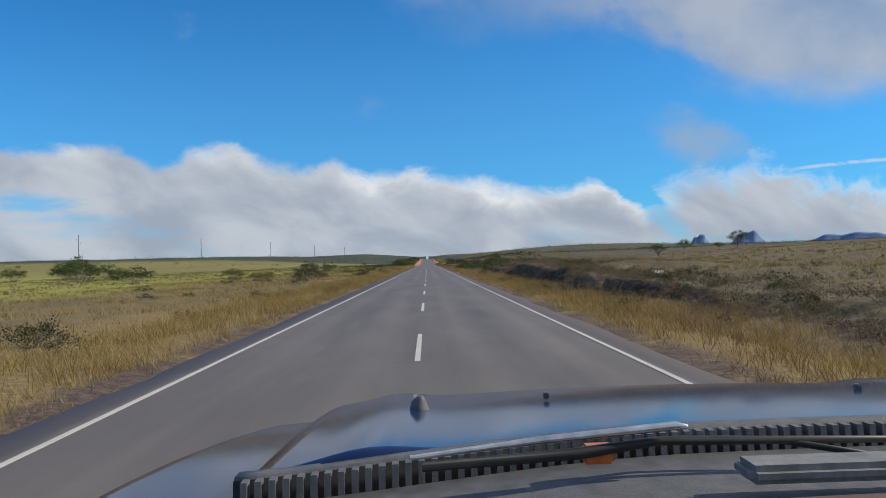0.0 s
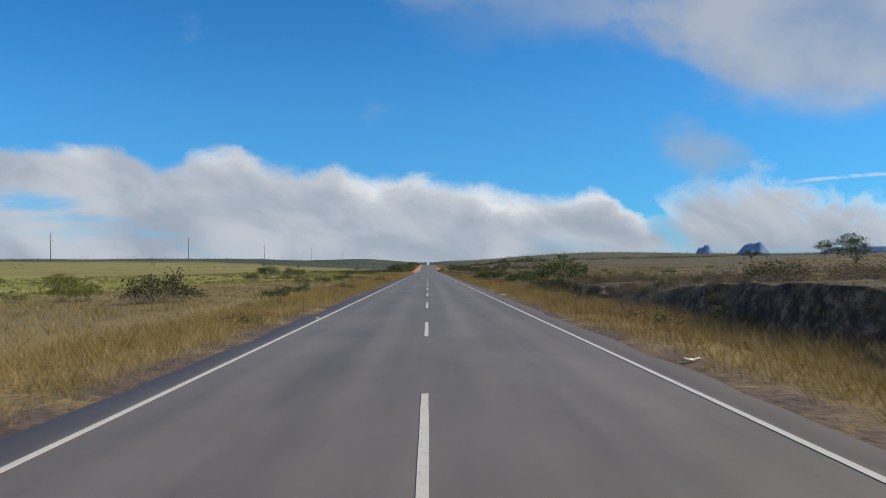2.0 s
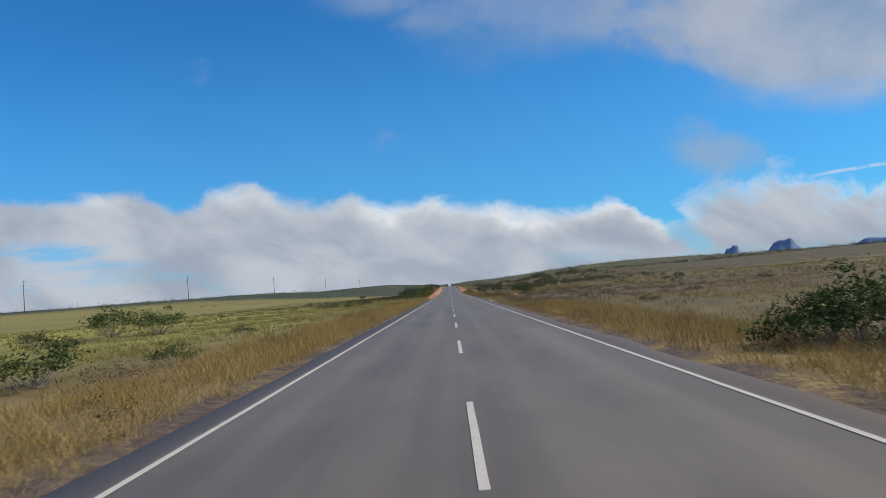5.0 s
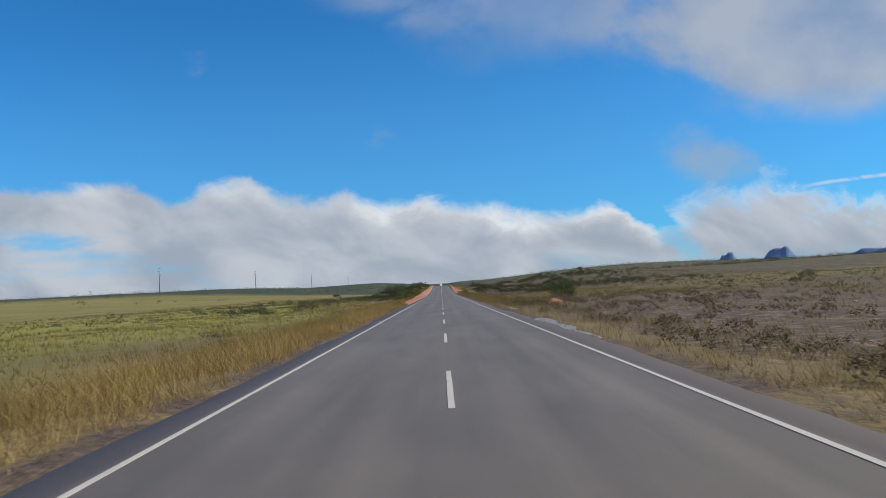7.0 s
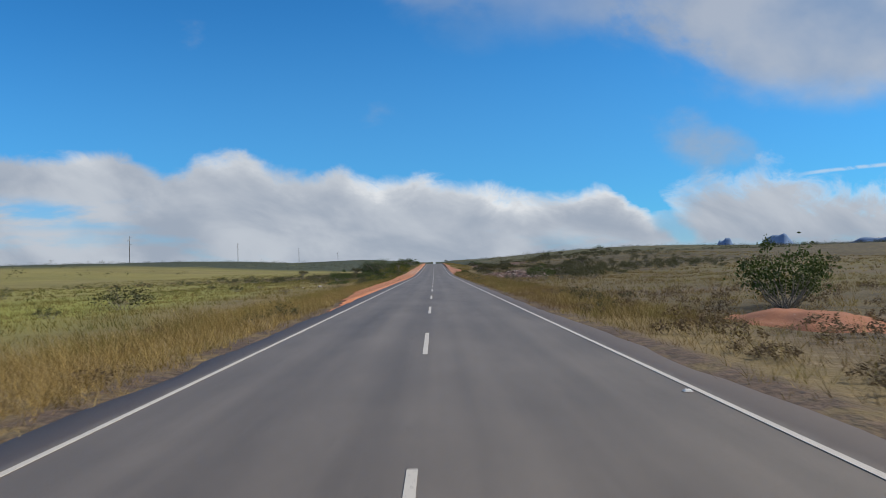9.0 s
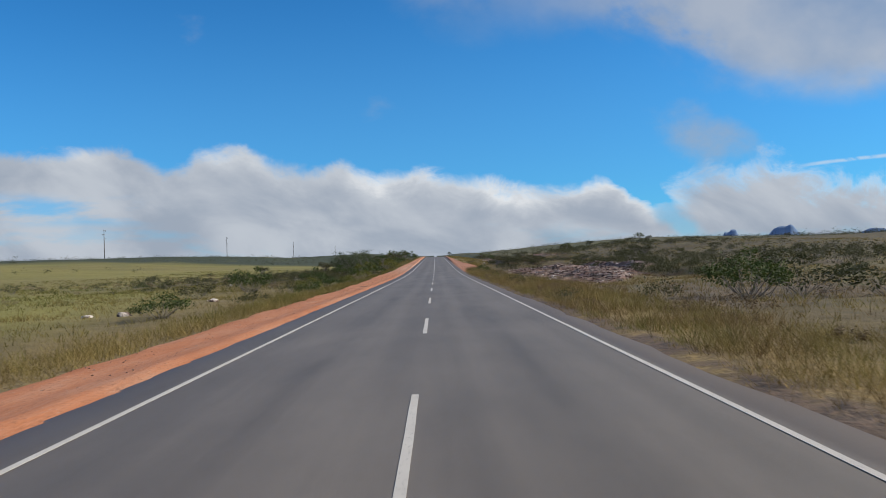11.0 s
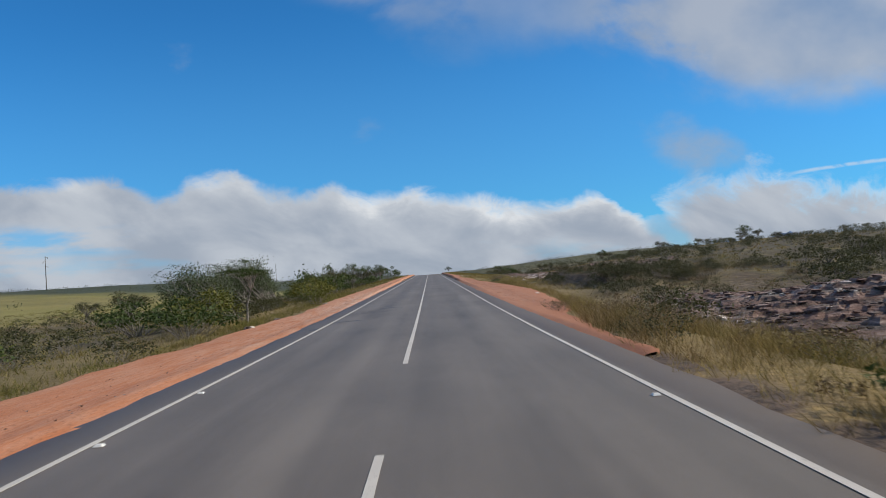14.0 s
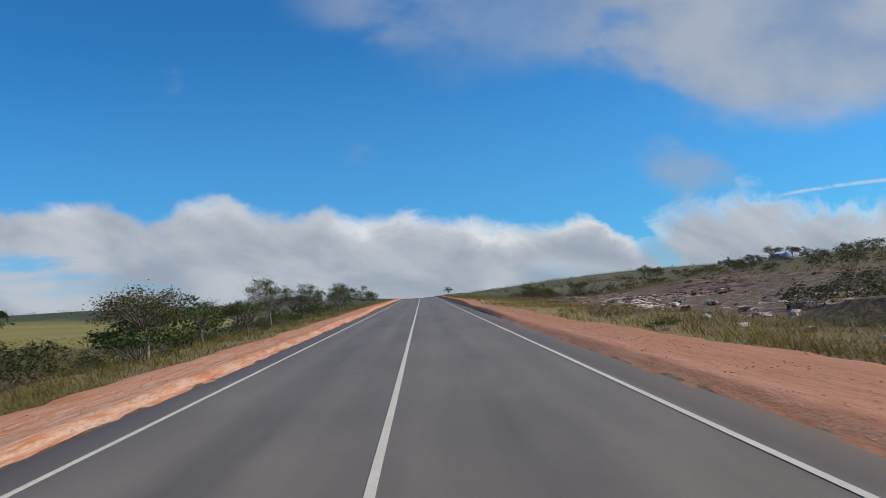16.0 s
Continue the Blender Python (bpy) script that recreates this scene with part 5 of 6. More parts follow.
for i in range(60):
    x, y = rnd.uniform(9, 27), rnd.uniform(366, 436)
    if float(rocky(np.array([x]), np.array([y]))[0]) > 0.4:
        boulder(x, y, rnd.uniform(0.3, 1.0), rnd.random() < 0.25, "loose weathered sandstone block on the shelf", -0.05)
for i in range(34):
    x, y = rnd.uniform(12, 20), rnd.uniform(478, 512)
    if float(rocky(np.array([x]), np.array([y]))[0]) > 0.3:
        boulder(x, y, rnd.uniform(0.3, 0.8), rnd.random() < 0.8, "pale broken sandstone block on the ledge", -0.05)
for x, y, s in ((-16.4, 341.7, 0.8), (-14.1, 340.4, 0.9), (-15.2, 343, 0.5), (-14.8, 349.7, 0.7), (-12.5, 348.5, 0.8), (-13.4, 350.5, 0.5), (-11.2, 356.7, 0.8), (-11.9, 358, 0.5), (-24, 392, 0.9), (-26, 394, 0.7), (-22.5, 396, 0.6)):
    boulder(x, y, s * 0.65, True, "pale flat rock among the grass", 0.12)
for x, y, s in ((11.0, 470.5, 0.45), (11.6, 476, 0.5), (11.9, 480, 0.5), (11.2, 467.5, 0.3)):
    boulder(x, y, s, True, "white sandstone boulder at the grass edge", 0.0)
for x, y, s in ((-7.6, 425.5, 0.45), (-7.5, 431, 0.4), (-7.2, 446, 0.35), (7.6, 441, 0.3), (8.2, 452, 0.25), (6.2, 520, 0.3)):
    boulder(x, y, s, True, "small pale stone on the dirt edge", 0.0)


for i in range(18):
    boulder(rnd.uniform(8, 26), rnd.uniform(206, 262), rnd.uniform(0.15, 0.4), rnd.random() < 0.4, "pale flat stone on the bare ground", 0.12)


def white_slab():
    bm = bmesh.new()
    bmesh.ops.create_cube(bm, size=1)
    for v in bm.verts:
        v.co = Vector((v.co.x * (0.78 if v.co.z < 0 else 0.7), v.co.y * 0.42, v.co.z * 0.14 + 0.05 * v.co.x))
    bmesh.ops.bevel(bm, geom=bm.edges[:], offset=0.02, segments=2, affect="EDGES")
    me = bpy.data.meshes.new("stone_slab")
    bm.to_mesh(me)
    bm.free()
    me.materials.append(material("white_stone", lambda n, p: n.ramp(n.noise(p, 6.0, 4.0), (0.3, (0.5, 0.49, 0.45)), (0.7, (0.78, 0.77, 0.74))), 0.8))
    ob = tagged(new("stone_slab", me), "white weathered slab lying on the scrubby bank", "slab")
    ob.matrix_basis = pose(12.5, 38.0, ground_at(12.5, 38.0) + 0.36, 16, 6, 12)


white_slab()
boulder(12.5, 38.1, 0.95, False, "dark weathered rock under the white slab", -0.06)

# ---------------------------------------------------------------- wet ditch and bare mound
WATER = material("ditch_water", lambda n, p: n.ramp(n.noise(p, 1.2), (0.3, (0.17, 0.145, 0.125)), (0.7, (0.34, 0.305, 0.27))), 0.35, Specular_IOR_Level=0.25)


def puddle(name, path, seed, level, label):
    ys = np.linspace(path[0][0], path[-1][0], 120)
    mid = np.interp(ys, [p[0] for p in path], [p[1] for p in path]) + (fbm(ys, ys * 0, 1.8, seed) - 0.5) * 0.25
    half = np.interp(ys, [p[0] for p in path], [p[2] for p in path]) * (0.7 + 0.6 * fbm(ys, ys * 0, 1.1, seed + 1))
    if level is None:
        z = height(mid, ys) + 0.02
        z = np.convolve(np.pad(z, 8, "edge"), np.ones(17) / 17, "valid")
    else:
        z = road_z(ys) + level
    v = np.concatenate([np.stack([mid - half if level is None else np.full(len(ys), 4.12), ys, z], 1), np.stack([mid + half * (0.6 + 0.8 * fbm(ys, ys * 0, 0.5, seed + 4)), ys, z], 1)])
    n = len(ys)
    a = np.arange(n - 1)
    f = np.stack([a + 1, a + n + 1, a + n, a], 1)
    tagged(new(name, mesh_of(name, v, f, WATER)), label, "water", kind="structure")


puddle("ditch_water_1", [(213, 4.3, 0.03), (215, 4.55, 0.2), (221, 4.62, 0.24), (226, 4.75, 0.22), (230, 5.0, 0.18), (232, 4.3, 0.02)], 301, -0.115, "thin stream of water along the road's edge")
puddle("ditch_water_2", [(245.4, 5.4, 0.03), (246.4, 5.1, 0.3), (248, 4.95, 0.33), (250, 5.3, 0.38), (251.4, 5.9, 0.4), (252.8, 6.7, 0.16), (254.6, 7.7, 0.11), (257, 9.6, 0.05)], 305, None, "shallow muddy puddle in the roadside ditch")


def mound():
    xs, ys = np.linspace(8.4, 15.5, 40), np.linspace(264, 281, 60)
    X, Y = np.meshgrid(xs, ys)
    x, y = X.ravel(), Y.ravel()
    e = np.hypot((x - 11.5) / 2.4, (y - 272.6) / 5.0) + (fbm(x, y, 1.5, 311) - 0.5) * 0.5
    z = height(x, y) + (1 - sm(0.1, 0.95, e)) * 0.4 - 0.15 * sm(0.75, 0.95, e) + (fbm(x, y, 0.6, 313) - 0.5) * 0.1
    tagged(new("dirt_mound", mesh_of("dirt_mound", np.stack([x, y, z], 1), grid_faces(40, 60), DIRT, {"pale": np.zeros(len(x)), "dull": np.full(len(x), 1.0)}, smooth=True)), "low mound of bare reddish earth", "mound", kind="structure")


mound()

# ---------------------------------------------------------------- stains and studs on the road
STAIN = material("oil_stain", lambda n, p: n.ramp(n.noise(p, 30.0, 3.0), (0.3, (0.026, 0.024, 0.024)), (0.7, (0.060, 0.055, 0.052))), 0.55)


def stain(x, y, a, b, turn, seed):
    n = 72
    th = np.arange(n) * 2 * np.pi / n
    r = 0.25 + 1.25 * fbm(np.cos(th) * 1.6 + 5, np.sin(th) * 1.6 + 5, 0.22, seed, 4) + 0.55 * np.clip(-np.cos(th), 0, 1) ** 5
    px, py = np.cos(th) * a * r, np.sin(th) * b * r
    c, d = math.cos(radians(turn)), math.sin(radians(turn))
    X, Y = x + px * c - py * d, y + px * d + py * c
    fall = np.interp(np.abs(X), [0, 3.5, 4.1], [0, 0.006, 0.044])
    v = np.concatenate([np.stack([X, Y, road_z(Y) - fall + 0.004], 1), [[x, y, float(road_z(y)) - float(np.interp(abs(x), [0, 3.5, 4.1], [0, 0.006, 0.044])) + 0.005]]])
    f = np.stack([np.arange(n), (np.arange(n) + 1) % n, np.full(n, n)], 1)
    tagged(under(new("stain", mesh_of("stain", v, f, STAIN)), ROAD), "dark damp blotch")


for k, (x, y, a, b, turn) in enumerate(((-2.7, 421.9, 0.75, 0.28, 8), (-3.62, 418.6, 0.25, 0.5, 0), (-1.7, 432.2, 0.6, 0.22, 20), (-2.3, 428.2, 0.4, 0.2, 10), (-1.6, 430.6, 0.62, 0.5, 25), (-1.7, 427.6, 0.55, 0.28, 15), (-2.4, 427.2, 0.35, 0.2, 0),
                                        (-1.9, 429.2, 0.15, 0.12, 0), (-1.0, 430.0, 0.12, 0.14, 0))):
    stain(x, y, a * 0.8, b * 0.7, turn + 16, 330 + k)

STUD = material("stud_plastic", lambda n, p: (0.72, 0.71, 0.68), 0.5)


def stud(x, y):
    bm = bmesh.new()
    bmesh.ops.create_cube(bm, size=1)
    for v in bm.verts:
        t = 0.6 if v.co.z > 0 else 1.0
        v.co = Vector((v.co.x * 0.11 * t, v.co.y * 0.10 * t, (v.co.z + 0.5) * 0.025))
    me = bpy.data.meshes.new("road_stud")
    bm.to_mesh(me)
    bm.free()
    me.materials.append(STUD)
    ob = tagged(new("road_stud", me), "white plastic reflective stud beside the edge line", "road stud", "studs along the road")
    ob.matrix_basis = pose(x, y, float(road_z(y)) + 0.001)


for x, y in ((-3.25, 401.4), (-3.25, 405), (3.25, 402), (3.25, 389.7), (-3.25, 388.7), (-3.55, 78.3), (3.57, 55.5), (-3.56, 234), (3.25, 259)):
    stud(x, y)


def litter(x, y, a, b, turn, label):
    bm = bmesh.new()
    bmesh.ops.create_grid(bm, x_segments=4, y_segments=3, size=0.5)
    for v in bm.verts:
        v.co = Vector((v.co.x * a, v.co.y * b, 0.03 + 0.04 * noise.noise(v.co * 5 + Vector((x, y, 0)))))
    bmesh.ops.solidify(bm, geom=bm.faces[:], thickness=0.004)
    me = bpy.data.meshes.new("scrap")
    bm.to_mesh(me)
    bm.free()
    me.materials.append(STUD)
    ob = tagged(new("scrap", me), label, "litter")
    ob.matrix_basis = pose(x, y, max(ground_at(x, y), float(road_z(y)) - 0.05 if abs(x) < 4.1 else -9) + 0.01, 0, 0, turn)


litter(4.5, 66.9, 0.3, 0.14, 20, "crumpled white scrap on the shoulder")
litter(4.3, 95.5, 0.35, 0.12, -15, "flat pale scrap on the shoulder")


def stick(x, y, turn):
    """A dead forked branch lying on the earth."""
    bits = [tube([[-0.42, 0, 0.02], [-0.1, 0.05, 0.05], [0.2, -0.02, 0.03], [0.5, 0.04, 0.04]], [0.012, 0.018, 0.014, 0.006], 5),
            tube([[0.05, 0.02, 0.04], [0.2, 0.14, 0.07], [0.36, 0.2, 0.05]], [0.010, 0.008, 0.004], 4),
            tube([[-0.2, 0.03, 0.04], [-0.32, -0.1, 0.06]], [0.008, 0.004], 4)]
    v, f = join(bits)
    ob = tagged(new("dead_branch", mesh_of("dead_branch", v, f, BARK, smooth=True)), "dead forked branch lying on red earth", "branch")
    ob.matrix_basis = pose(x, y, ground_at(x, y) + 0.05, 0, 0, turn)


stick(-5.2, 362.3, 25)


def pebbles(name, n, side, y0, y1, x1, seed, label):
    """Small stones strewn over the bare earth, in one mesh."""
    rng = np.random.default_rng(seed)
    base = np.array([[1, 0, 0], [0, 1, 0], [-1, 0, 0], [0, -1, 0], [0, 0, 0.8], [0, 0, -0.6]], float)
    tri = np.array([[0, 1, 4], [1, 2, 4], [2, 3, 4], [3, 0, 4], [1, 0, 5], [2, 1, 5], [3, 2, 5], [0, 3, 5]])
    y = rng.uniform(y0, y1, n)
    x = side * rng.uniform(4.7, x1, n)
    s = rng.uniform(0.008, 0.022, n)
    z = height(x, y) + 0.05 + s * 0.2
    v = base[None] * s[:, None, None] * rng.uniform(0.6, 1.3, (n, 6, 1)) + np.stack([x, y, z], 1)[:, None]
    f = (tri[None] + (np.arange(n) * 6)[:, None, None]).reshape(-1, 3)
    tagged(new(name, mesh_of(name, v.reshape(-1, 3), f, ROCK, {"pale": np.repeat(rng.uniform(0.0, 0.5, n), 6)})), label, "pebbles", kind="stuff")


pebbles("pebbles", 1500, -1, 300, 500, 6.6, 71, "small pale stones strewn over the orange earth")
pebbles("pebbles", 1500, 1, 424, 500, 6.6, 73, "small stones strewn over the brick-red earth")

# ---------------------------------------------------------------- power line far off


def power_pole(x, y, tall):
    base = tagged(new("power_pole"), "tall slim steel power pole far across the plain", "power pole", "line of power poles")
    v, f = tube([[0, 0, -1], [0, 0, tall * 0.5], [0, 0, tall]], [0.42, 0.34, 0.22], 8)
    under(new("mast", mesh_of("mast", v, f, METAL, smooth=True)), base)
    for z, w, s in ((tall - 0.6, 2.6, 1), (tall - 4.2, 2.6, -1), (tall - 7.6, 2.8, 1)):
        v, f = tube([[-w if s < 0 else -0.8, 0, z], [0, 0, z - 0.15], [w if s > 0 else 0.8, 0, z]], [0.12, 0.16, 0.12], 5)
        under(new("crossarm", mesh_of("crossarm", v, f, METAL)), base)
        v, f = tube([[w * s, 0, z], [w * s, 0, z - 1.3]], [0.16, 0.13], 6)
        under(new("insulator", mesh_of("insulator", v, f, METAL)), base)
    base.matrix_basis = pose(x, y, ground_at(x, y), 0, 0, 80)


for x, y in ((-385, 470), (-342, 715), (-300, 964), (-265, 1227), (-232, 1490), (-200, 1750)):
    power_pole(x, y, 27)

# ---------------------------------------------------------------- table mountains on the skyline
# the haze of distance is put into the base colour as blue
HAZEROCK = material("hazy_massif", lambda n, p: n.ramp(n.noise(p, 0.004, 5.0, 0.6), (0.35, (0.12, 0.20, 0.35)), (0.65, (0.165, 0.25, 0.41))), 1.0)


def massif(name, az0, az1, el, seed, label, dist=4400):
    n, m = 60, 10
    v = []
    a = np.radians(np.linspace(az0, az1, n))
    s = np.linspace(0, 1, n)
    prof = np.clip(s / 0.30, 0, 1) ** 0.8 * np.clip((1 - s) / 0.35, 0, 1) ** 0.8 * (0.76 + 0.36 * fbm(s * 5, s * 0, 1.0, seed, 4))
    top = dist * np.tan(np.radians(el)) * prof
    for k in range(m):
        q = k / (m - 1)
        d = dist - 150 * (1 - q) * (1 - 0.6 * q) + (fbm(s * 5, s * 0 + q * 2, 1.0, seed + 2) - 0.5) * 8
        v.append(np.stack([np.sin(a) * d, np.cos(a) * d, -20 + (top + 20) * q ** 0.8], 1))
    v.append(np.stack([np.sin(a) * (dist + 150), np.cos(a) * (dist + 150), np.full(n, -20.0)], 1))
    tagged(new(name, mesh_of(name, np.concatenate(v), grid_faces(n, m + 1), HAZEROCK, smooth=True)), label, "mountain", kind="structure")


massif("backdrop_1", 19.9, 22.0, 1.45, 401, "flat-topped mountain in haze blue on the far horizon")
massif("backdrop_2", 22.6, 26.0, 1.55, 403, "table mountain in haze blue under the clouds")
massif("backdrop_3", 26.3, 36.0, 1.2, 405, "long mountain ridge in haze blue on the horizon")

# ---------------------------------------------------------------- the vehicle at the start of the drive
CARPAINT = material("dark_blue_paint", lambda n, p: n.ramp(n.noise(p, 3.0, 4.0), (0.3, (0.009, 0.024, 0.080)), (0.7, (0.013, 0.032, 0.105))), 0.12, 0.0, Specular_IOR_Level=0.2)
GREYPLASTIC = material("faded_plastic", lambda n, p: (n.ramp(n.noise(p, 40.0, 4.0, 0.65), (0.3, (0.085, 0.088, 0.092)), (0.7, (0.15, 0.153, 0.158))), (n.noise(p, 400.0, 2.0), 0.0006)), 0.55)
PALEPLASTIC = material("chalky_plastic", lambda n, p: (n.ramp(n.noise(p, 30.0, 5.0, 0.7), (0.35, (0.14, 0.14, 0.14)), (0.7, (0.26, 0.26, 0.255))), (n.noise(p, 300.0, 2.0), 0.0005)), 0.6)
BLACKPLASTIC = material("black_plastic", lambda n, p: n.ramp(n.noise(p, 30.0), (0.3, (0.008, 0.008, 0.009)), (0.7, (0.02, 0.02, 0.02))), 0.5)
CHROME = material("worn_chrome", lambda n, p: n.ramp(n.noise(p, 60.0, 3.0), (0.3, (0.5, 0.51, 0.52)), (0.7, (0.75, 0.76, 0.77))), 0.28, 0.9)
AMBER = material("amber_plastic", lambda n, p: n.ramp(n.noise(p, 50.0), (0.3, (0.45, 0.09, 0.02)), (0.7, (0.7, 0.2, 0.05))), 0.35)
BROWNTRIM = material("brown_trim", lambda n, p: n.ramp(n.noise(p, 60.0, 3.0), (0.3, (0.10, 0.06, 0.045)), (0.7, (0.17, 0.11, 0.085))), 0.6)
RUBBER = material("tyre_rubber", lambda n, p: n.ramp(n.noise(p, 25.0), (0.3, (0.015, 0.015, 0.015)), (0.7, (0.03, 0.03, 0.03))), 0.85)
EYE0, GROW = np.array(ROWS[0][1:4]), 1.25


def grown(v):
    """Points laid out close to the eye, spread out to the vehicle's true size."""
    return EYE0 + GROW * (np.asarray(v, float) - EYE0)


def sheet(name, xs, ds, fn, mat, parent, label="", back=0.02):
    """A curved panel z = fn(x, d) with a little thickness."""
    X, D = np.meshgrid(xs, ds)
    x, d = X.ravel(), D.ravel()
    p = fn(x, d)
    a = grown(p)
    b = a - [0, 0, back]
    f = grid_faces(len(xs), len(ds))
    n = len(a)
    nx, ny = len(xs), len(ds)
    ring = list(range(nx)) + [nx - 1 + nx * k for k in range(1, ny)] + [nx * (ny - 1) + k for k in range(nx - 2, -1, -1)] + [nx * k for k in range(ny - 2, 0, -1)]
    ring = np.array(ring)
    nxt = np.roll(ring, -1)
    side = np.stack([ring, ring + n, nxt + n, nxt], 1)
    return tagged(under(new(name, mesh_of(name, np.concatenate([a, b]), np.concatenate([f, f[:, ::-1] + n, side]), mat, smooth=True)), parent), label)


def rod(name, pts, r, mat, parent, label="", sides=8):
    v, f = tube(grown(pts), np.asarray(r) * GROW, sides)
    n = len(v)
    k = len(pts)
    caps = [[0, sides // 4 * 1, sides // 2, sides // 4 * 3], [n - sides, n - sides + sides // 4, n - sides + sides // 2, n - sides + sides // 4 * 3]]
    return tagged(under(new(name, mesh_of(name, v, np.concatenate([f, caps]), mat, smooth=True)), parent), label)


def block(name, lo, hi, mat, parent, label="", bevel=0.004, skew=0.0):
    lo, hi = np.array(lo, float), np.array(hi, float)
    bm = bmesh.new()
    bmesh.ops.create_cube(bm, size=1)
    for v in bm.verts:
        q = (lo + hi) / 2 + np.array(v.co) * (hi - lo)
        q[2] += skew * (q[0] - lo[0])
        v.co = Vector(grown(q))
    bmesh.ops.bevel(bm, geom=bm.edges[:], offset=bevel, segments=2, affect="EDGES")
    return part(name, bm, mat, parent, label)


def build_car():
    car = tagged(new("car"), "dark-blue off-road car with a long bonnet, standing on the asphalt", "car")
    xc = 0.64

    def bonnet(x, d):
        q = (x - xc) / 0.62
        rear = 0.735 - 0.075 * q * q
        lip = 1.66 - 0.20 * np.abs(q) ** 2.5
        s = d
        y = rear + (lip - rear) * np.minimum(s, 1) + np.maximum(s - 1, 0) * 0.30
        z = 1.414 - 0.058 * (y - 0.735) - 0.075 * np.maximum(y - 0.735, 0) ** 2 - 0.020 * q * q
        z = z - 0.55 * np.maximum(s - 0.96, 0) ** 1.5
        z = z - 0.035 * sm(0.97, 1.0, np.abs(q)) + 0.012 * np.exp(-((np.abs(q) - 0.80) / 0.10) ** 2)
        return np.stack([x, y, z], 1)

    sheet("bonnet", np.linspace(0.02, 1.26, 70), np.concatenate([np.linspace(0, 0.95, 26), np.linspace(0.97, 1.45, 14)]), bonnet, CARPAINT, car, "glossy dark-blue bonnet mirroring the sky")

    def wing(side):
        def fn(u, d):
            # u runs from the bonnet's seam out over the crest and down the flank
            y = 0.55 + d * 1.35
            crest = (1.385 if side > 0 else 1.329) - 0.075 * (y - 0.8) - 0.05 * (y - 0.8) ** 2
            out = -0.215 + 0.045 * sm(0.9, 1.9, y)
            x = 0.012 + (out - 0.012) * np.minimum(u, 1) - 0.05 * np.maximum(u - 1, 0)
            z = crest + 0.02 * (1 - np.minimum(u, 1)) * 0.5 - 0.42 * np.maximum(u - 0.93, 0) ** 1.35 - 0.35 * np.maximum(d - 0.93, 0)
            if side > 0:
                x = 2 * xc - x
            return np.stack([x, y, z], 1)
        return fn
    us, dd = np.concatenate([np.linspace(0, 1.2, 18), np.linspace(1.4, 2.6, 5)]), np.linspace(0, 1.08, 24)
    for side in (-1, 1):
        sheet("front_wing", us, dd, wing(side), CARPAINT, car, "dark-blue front wing")

    def zc(x):
        return 1.403 + 0.022 * sm(0.0, 0.45, x)

    def arc(x):
        return -0.05 * ((x - xc) / 0.62) ** 2 + 0.03

    def pan(d0, d1, lift):
        return lambda x, d: np.stack([x, d0 + (d1 - d0) * d + arc(x), zc(x) + lift + 0.0 * d], 1)
    xs = np.linspace(0.03, 1.31, 60)
    sheet("scuttle_panel", xs, np.linspace(0, 1, 4), pan(0.47, 0.642, -0.014), GREYPLASTIC, car, "faded grey plastic scuttle panel")
    sheet("scuttle_rim", xs, np.linspace(0, 1, 3), pan(0.672, 0.690, 0.004), GREYPLASTIC, car)
    # black sheet put in for the dark of the gaps between slats
    sheet("scuttle_well", xs, np.linspace(0, 1, 3), lambda x, d: np.stack([x, 0.664 + 0.004 * d + arc(x), zc(x) - 0.03 + 0.032 * d], 1), BLACKPLASTIC, car, "black sheet behind the slats")
    bm = bmesh.new()
    bmesh.ops.create_cube(bm, size=1)
    for v in bm.verts:
        v.co = Vector((v.co.x * 0.0058 * GROW, (v.co.y * 0.012 + 0.004 * v.co.z) * GROW, v.co.z * 0.030 * GROW))
    slat_me = bpy.data.meshes.new("slat")
    bm.to_mesh(slat_me)
    bm.free()
    slat_me.materials.append(GREYPLASTIC)
    for k in range(2, 106):
        x = 0.02 + k * 0.0119
        if k in (53, 54):
            continue
        ob = under(new("slat", slat_me), car)
        q = grown([x, 0.652 + float(arc(x)), float(zc(x)) - 0.010])
        ob.matrix_basis = pose(*q)
    # wipers
    rod("wiper_blade", [(0.19, 0.600, 1.434), (0.30, 0.604, 1.444), (0.415, 0.606, 1.452), (0.424, 0.604, 1.451)], [0.0022, 0.0035, 0.0038, 0.002], CHROME, car, "worn silver wiper blade")
    rod("wiper_arm", [(0.20, 0.590, 1.429), (0.33, 0.60, 1.433), (0.40, 0.612, 1.438), (0.60, 0.60, 1.436)], [0.004, 0.005, 0.004, 0.003], BLACKPLASTIC, car, "black wiper arm")
    block("wiper_clip", (0.336, 0.606, 1.421), (0.362, 0.62, 1.437), AMBER, car, "amber and white plastic clip", 0.003)
    block("wiper_housing", (0.44, 0.520, 1.426), (0.86, 0.556, 1.440), PALEPLASTIC, car, "scuffed grey plastic housing", 0.006)
    rod("hose", [(0.36, 0.615, 1.430), (0.42, 0.622, 1.437), (0.50, 0.612, 1.436), (0.56, 0.58, 1.43)], [0.0028, 0.003, 0.003, 0.0028], BLACKPLASTIC, car, "black washer hose")
    for x, y, z in ((0.384, 1.10, 1.392), (0.866, 1.10, 1.389)):
        block("washer_nozzle", (x - 0.004, y - 0.006, z - 0.010), (x + 0.004, y + 0.006, z + 0.000), GREYPLASTIC, car, "small black washer nozzle", 0.002)
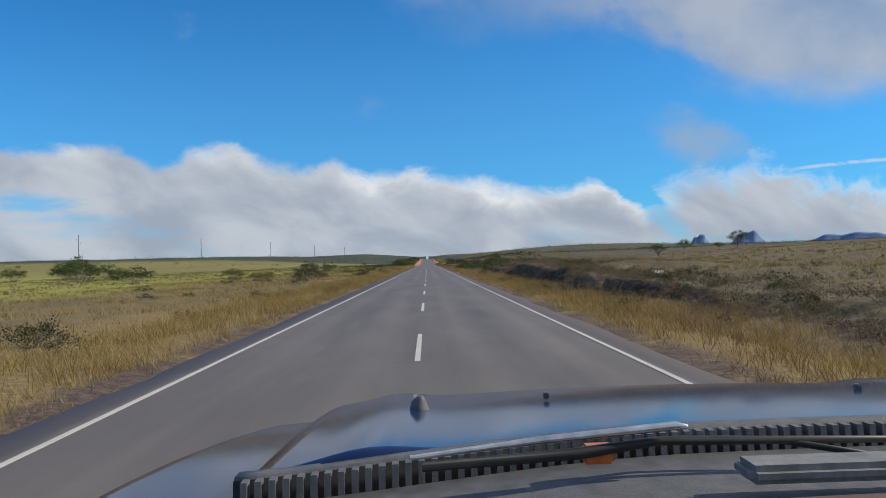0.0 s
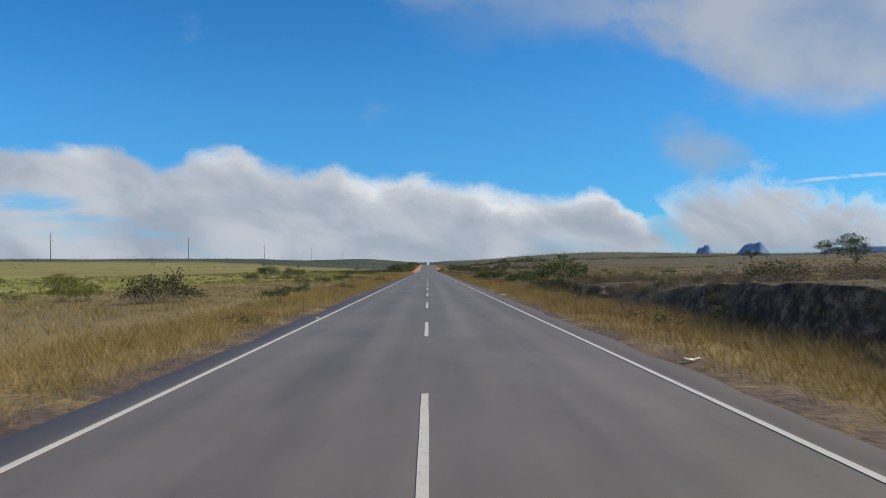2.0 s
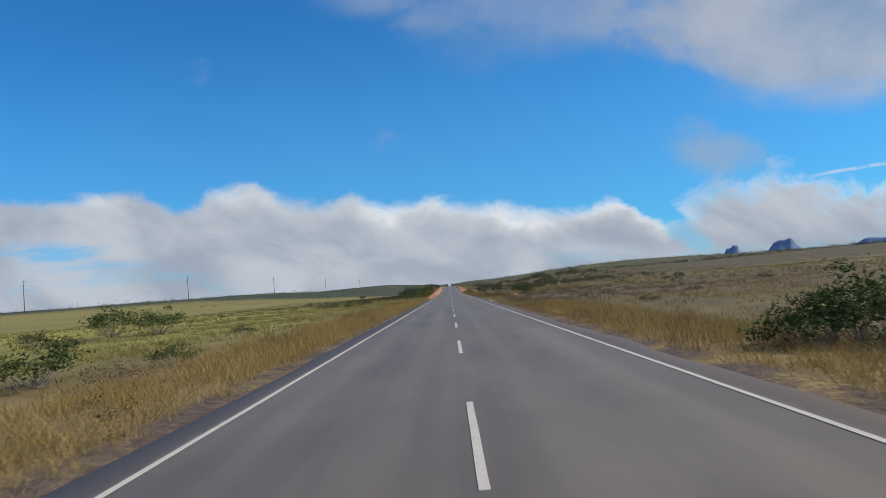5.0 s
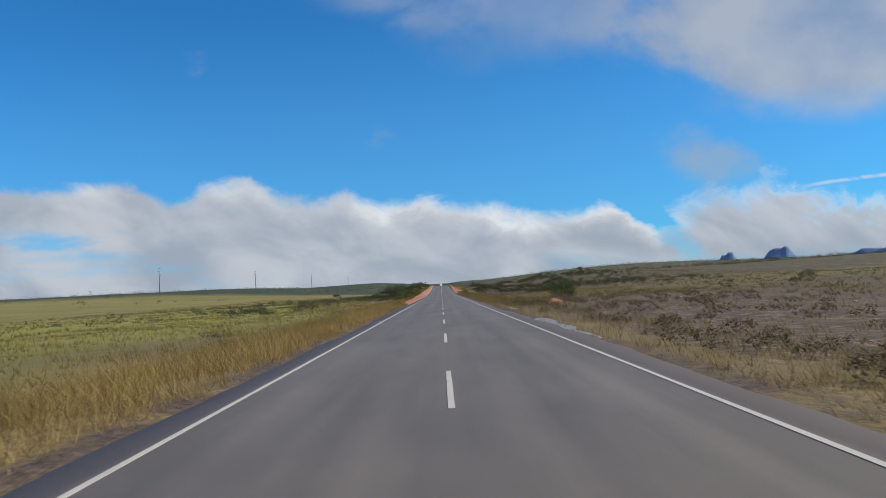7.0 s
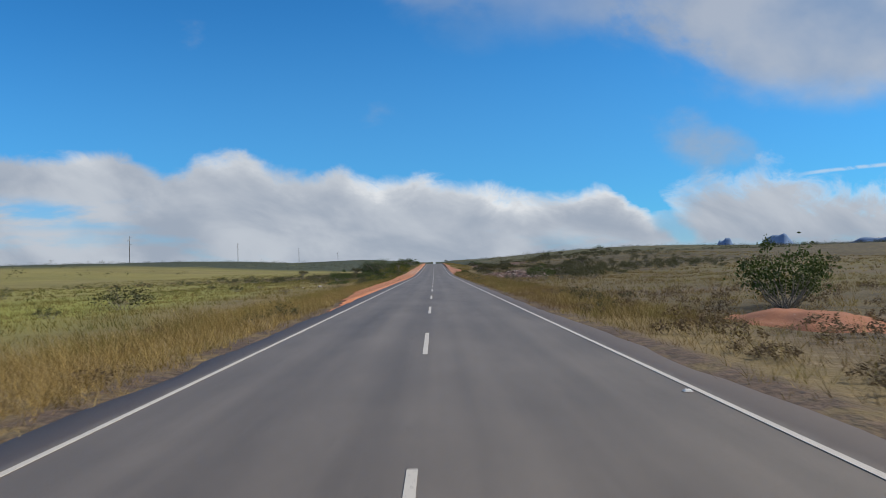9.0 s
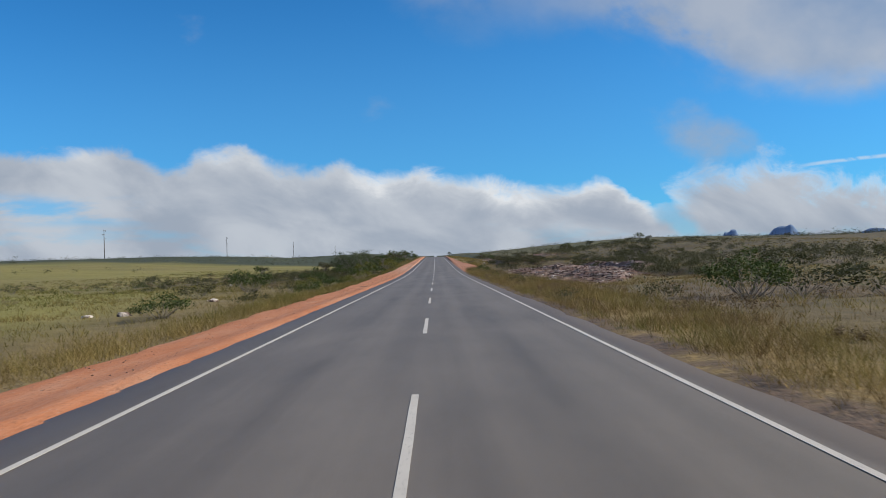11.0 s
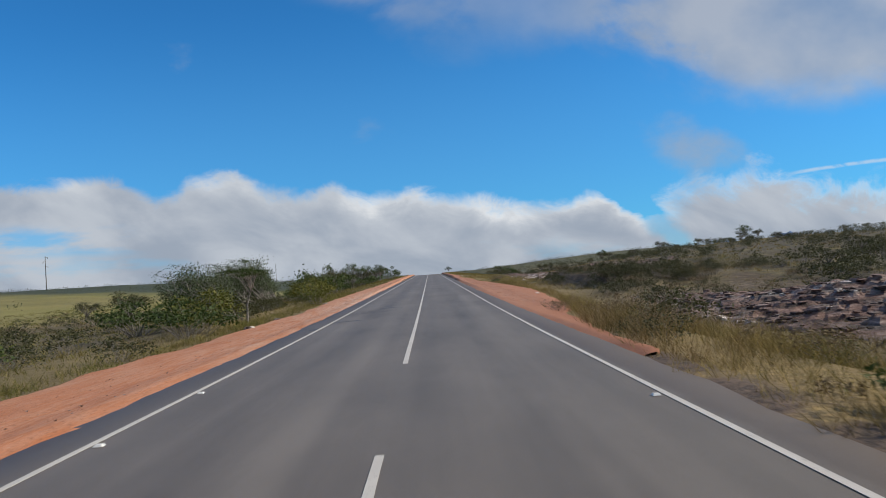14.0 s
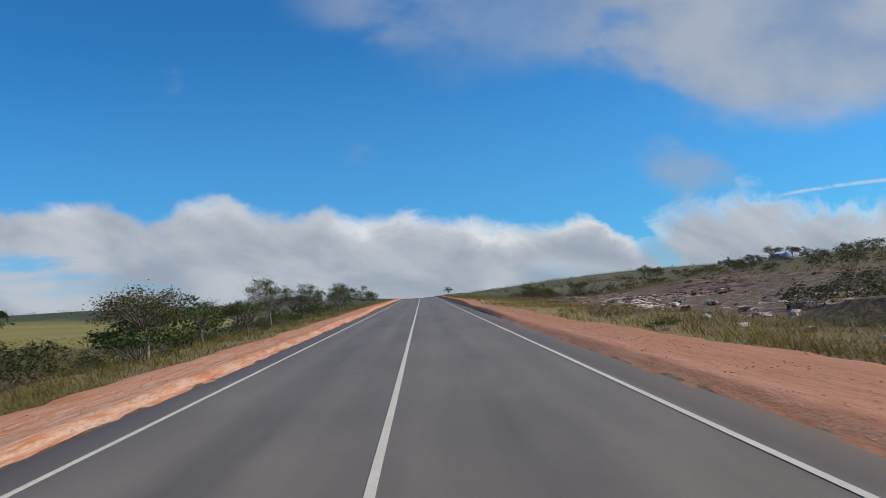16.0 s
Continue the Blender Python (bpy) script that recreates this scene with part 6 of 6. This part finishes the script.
    v, f = tube(grown([(0.191, 1.035, 1.376), (0.191, 1.032, 1.396), (0.194, 1.026, 1.403), (0.195, 1.024, 1.404)]), np.array([0.018, 0.011, 0.006, 0.0006]) * GROW, 10)
    tagged(under(new("bonnet_ornament", mesh_of("bonnet_ornament", v, f, GREYPLASTIC, smooth=True)), car), "small worn cone-shaped ornament")
    # dashboard edge
    sheet("seal", np.linspace(0.0, 1.28, 40), np.linspace(0, 1, 3), lambda x, d: np.stack([x, 0.442 + 0.022 * d + arc(x), 1.432 - 0.004 * d + 0 * x], 1), BROWNTRIM, car, "brown sun-faded screen seal")
    sheet("dashboard", np.linspace(-0.05, 1.33, 40), np.linspace(0, 1, 8), lambda x, d: np.stack([x, 0.26 + 0.18 * d + arc(x), 1.43 - 0.02 * (1 - d) + 0 * x], 1), BLACKPLASTIC, car, "black ribbed dashboard top", 0.08)
    # shell and wheels
    X0 = float(grown([xc, 0, 0])[0])
    bm = bmesh.new()
    prof = [(-2.5, 0.55), (-2.5, 1.0), (-0.2, 1.02), (0.45, 1.22), (2.1, 1.02), (2.25, 0.9), (2.25, 0.5), (1.95, 0.42), (-2.3, 0.42)]
    loops = []
    for w in (-0.9, 0.9):
        loops.append([bm.verts.new((X0 + w, y, z)) for y, z in prof])
    bm.faces.new(loops[0]), bm.faces.new(loops[1][::-1])
    for k in range(len(prof)):
        bm.faces.new([loops[0][k], loops[1][k], loops[1][(k + 1) % len(prof)], loops[0][(k + 1) % len(prof)]])
    bmesh.ops.recalc_face_normals(bm, faces=bm.faces[:])
    bmesh.ops.bevel(bm, geom=bm.edges[:], offset=0.04, segments=2, affect="EDGES")
    part("body", bm, CARPAINT, car)
    for wx in (-0.82, 0.82):
        for wy in (1.45, -1.55):
            v, f = tube([[-0.13, 0, 0], [-0.12, 0, 0], [0.12, 0, 0], [0.13, 0, 0]], [0.30, 0.38, 0.38, 0.30], 28)
            wheel = under(new("wheel", mesh_of("wheel", v, f, RUBBER, smooth=True)), car)
            wheel.matrix_basis = pose(X0 + wx, wy, 0.375)
            v, f = tube([[-0.10, 0, 0], [-0.02, 0, 0], [0.02, 0, 0], [0.10, 0, 0]], [0.26, 0.05, 0.05, 0.26], 20)
            under(new("rim", mesh_of("rim", v, f, CHROME, smooth=True)), wheel)


build_car()
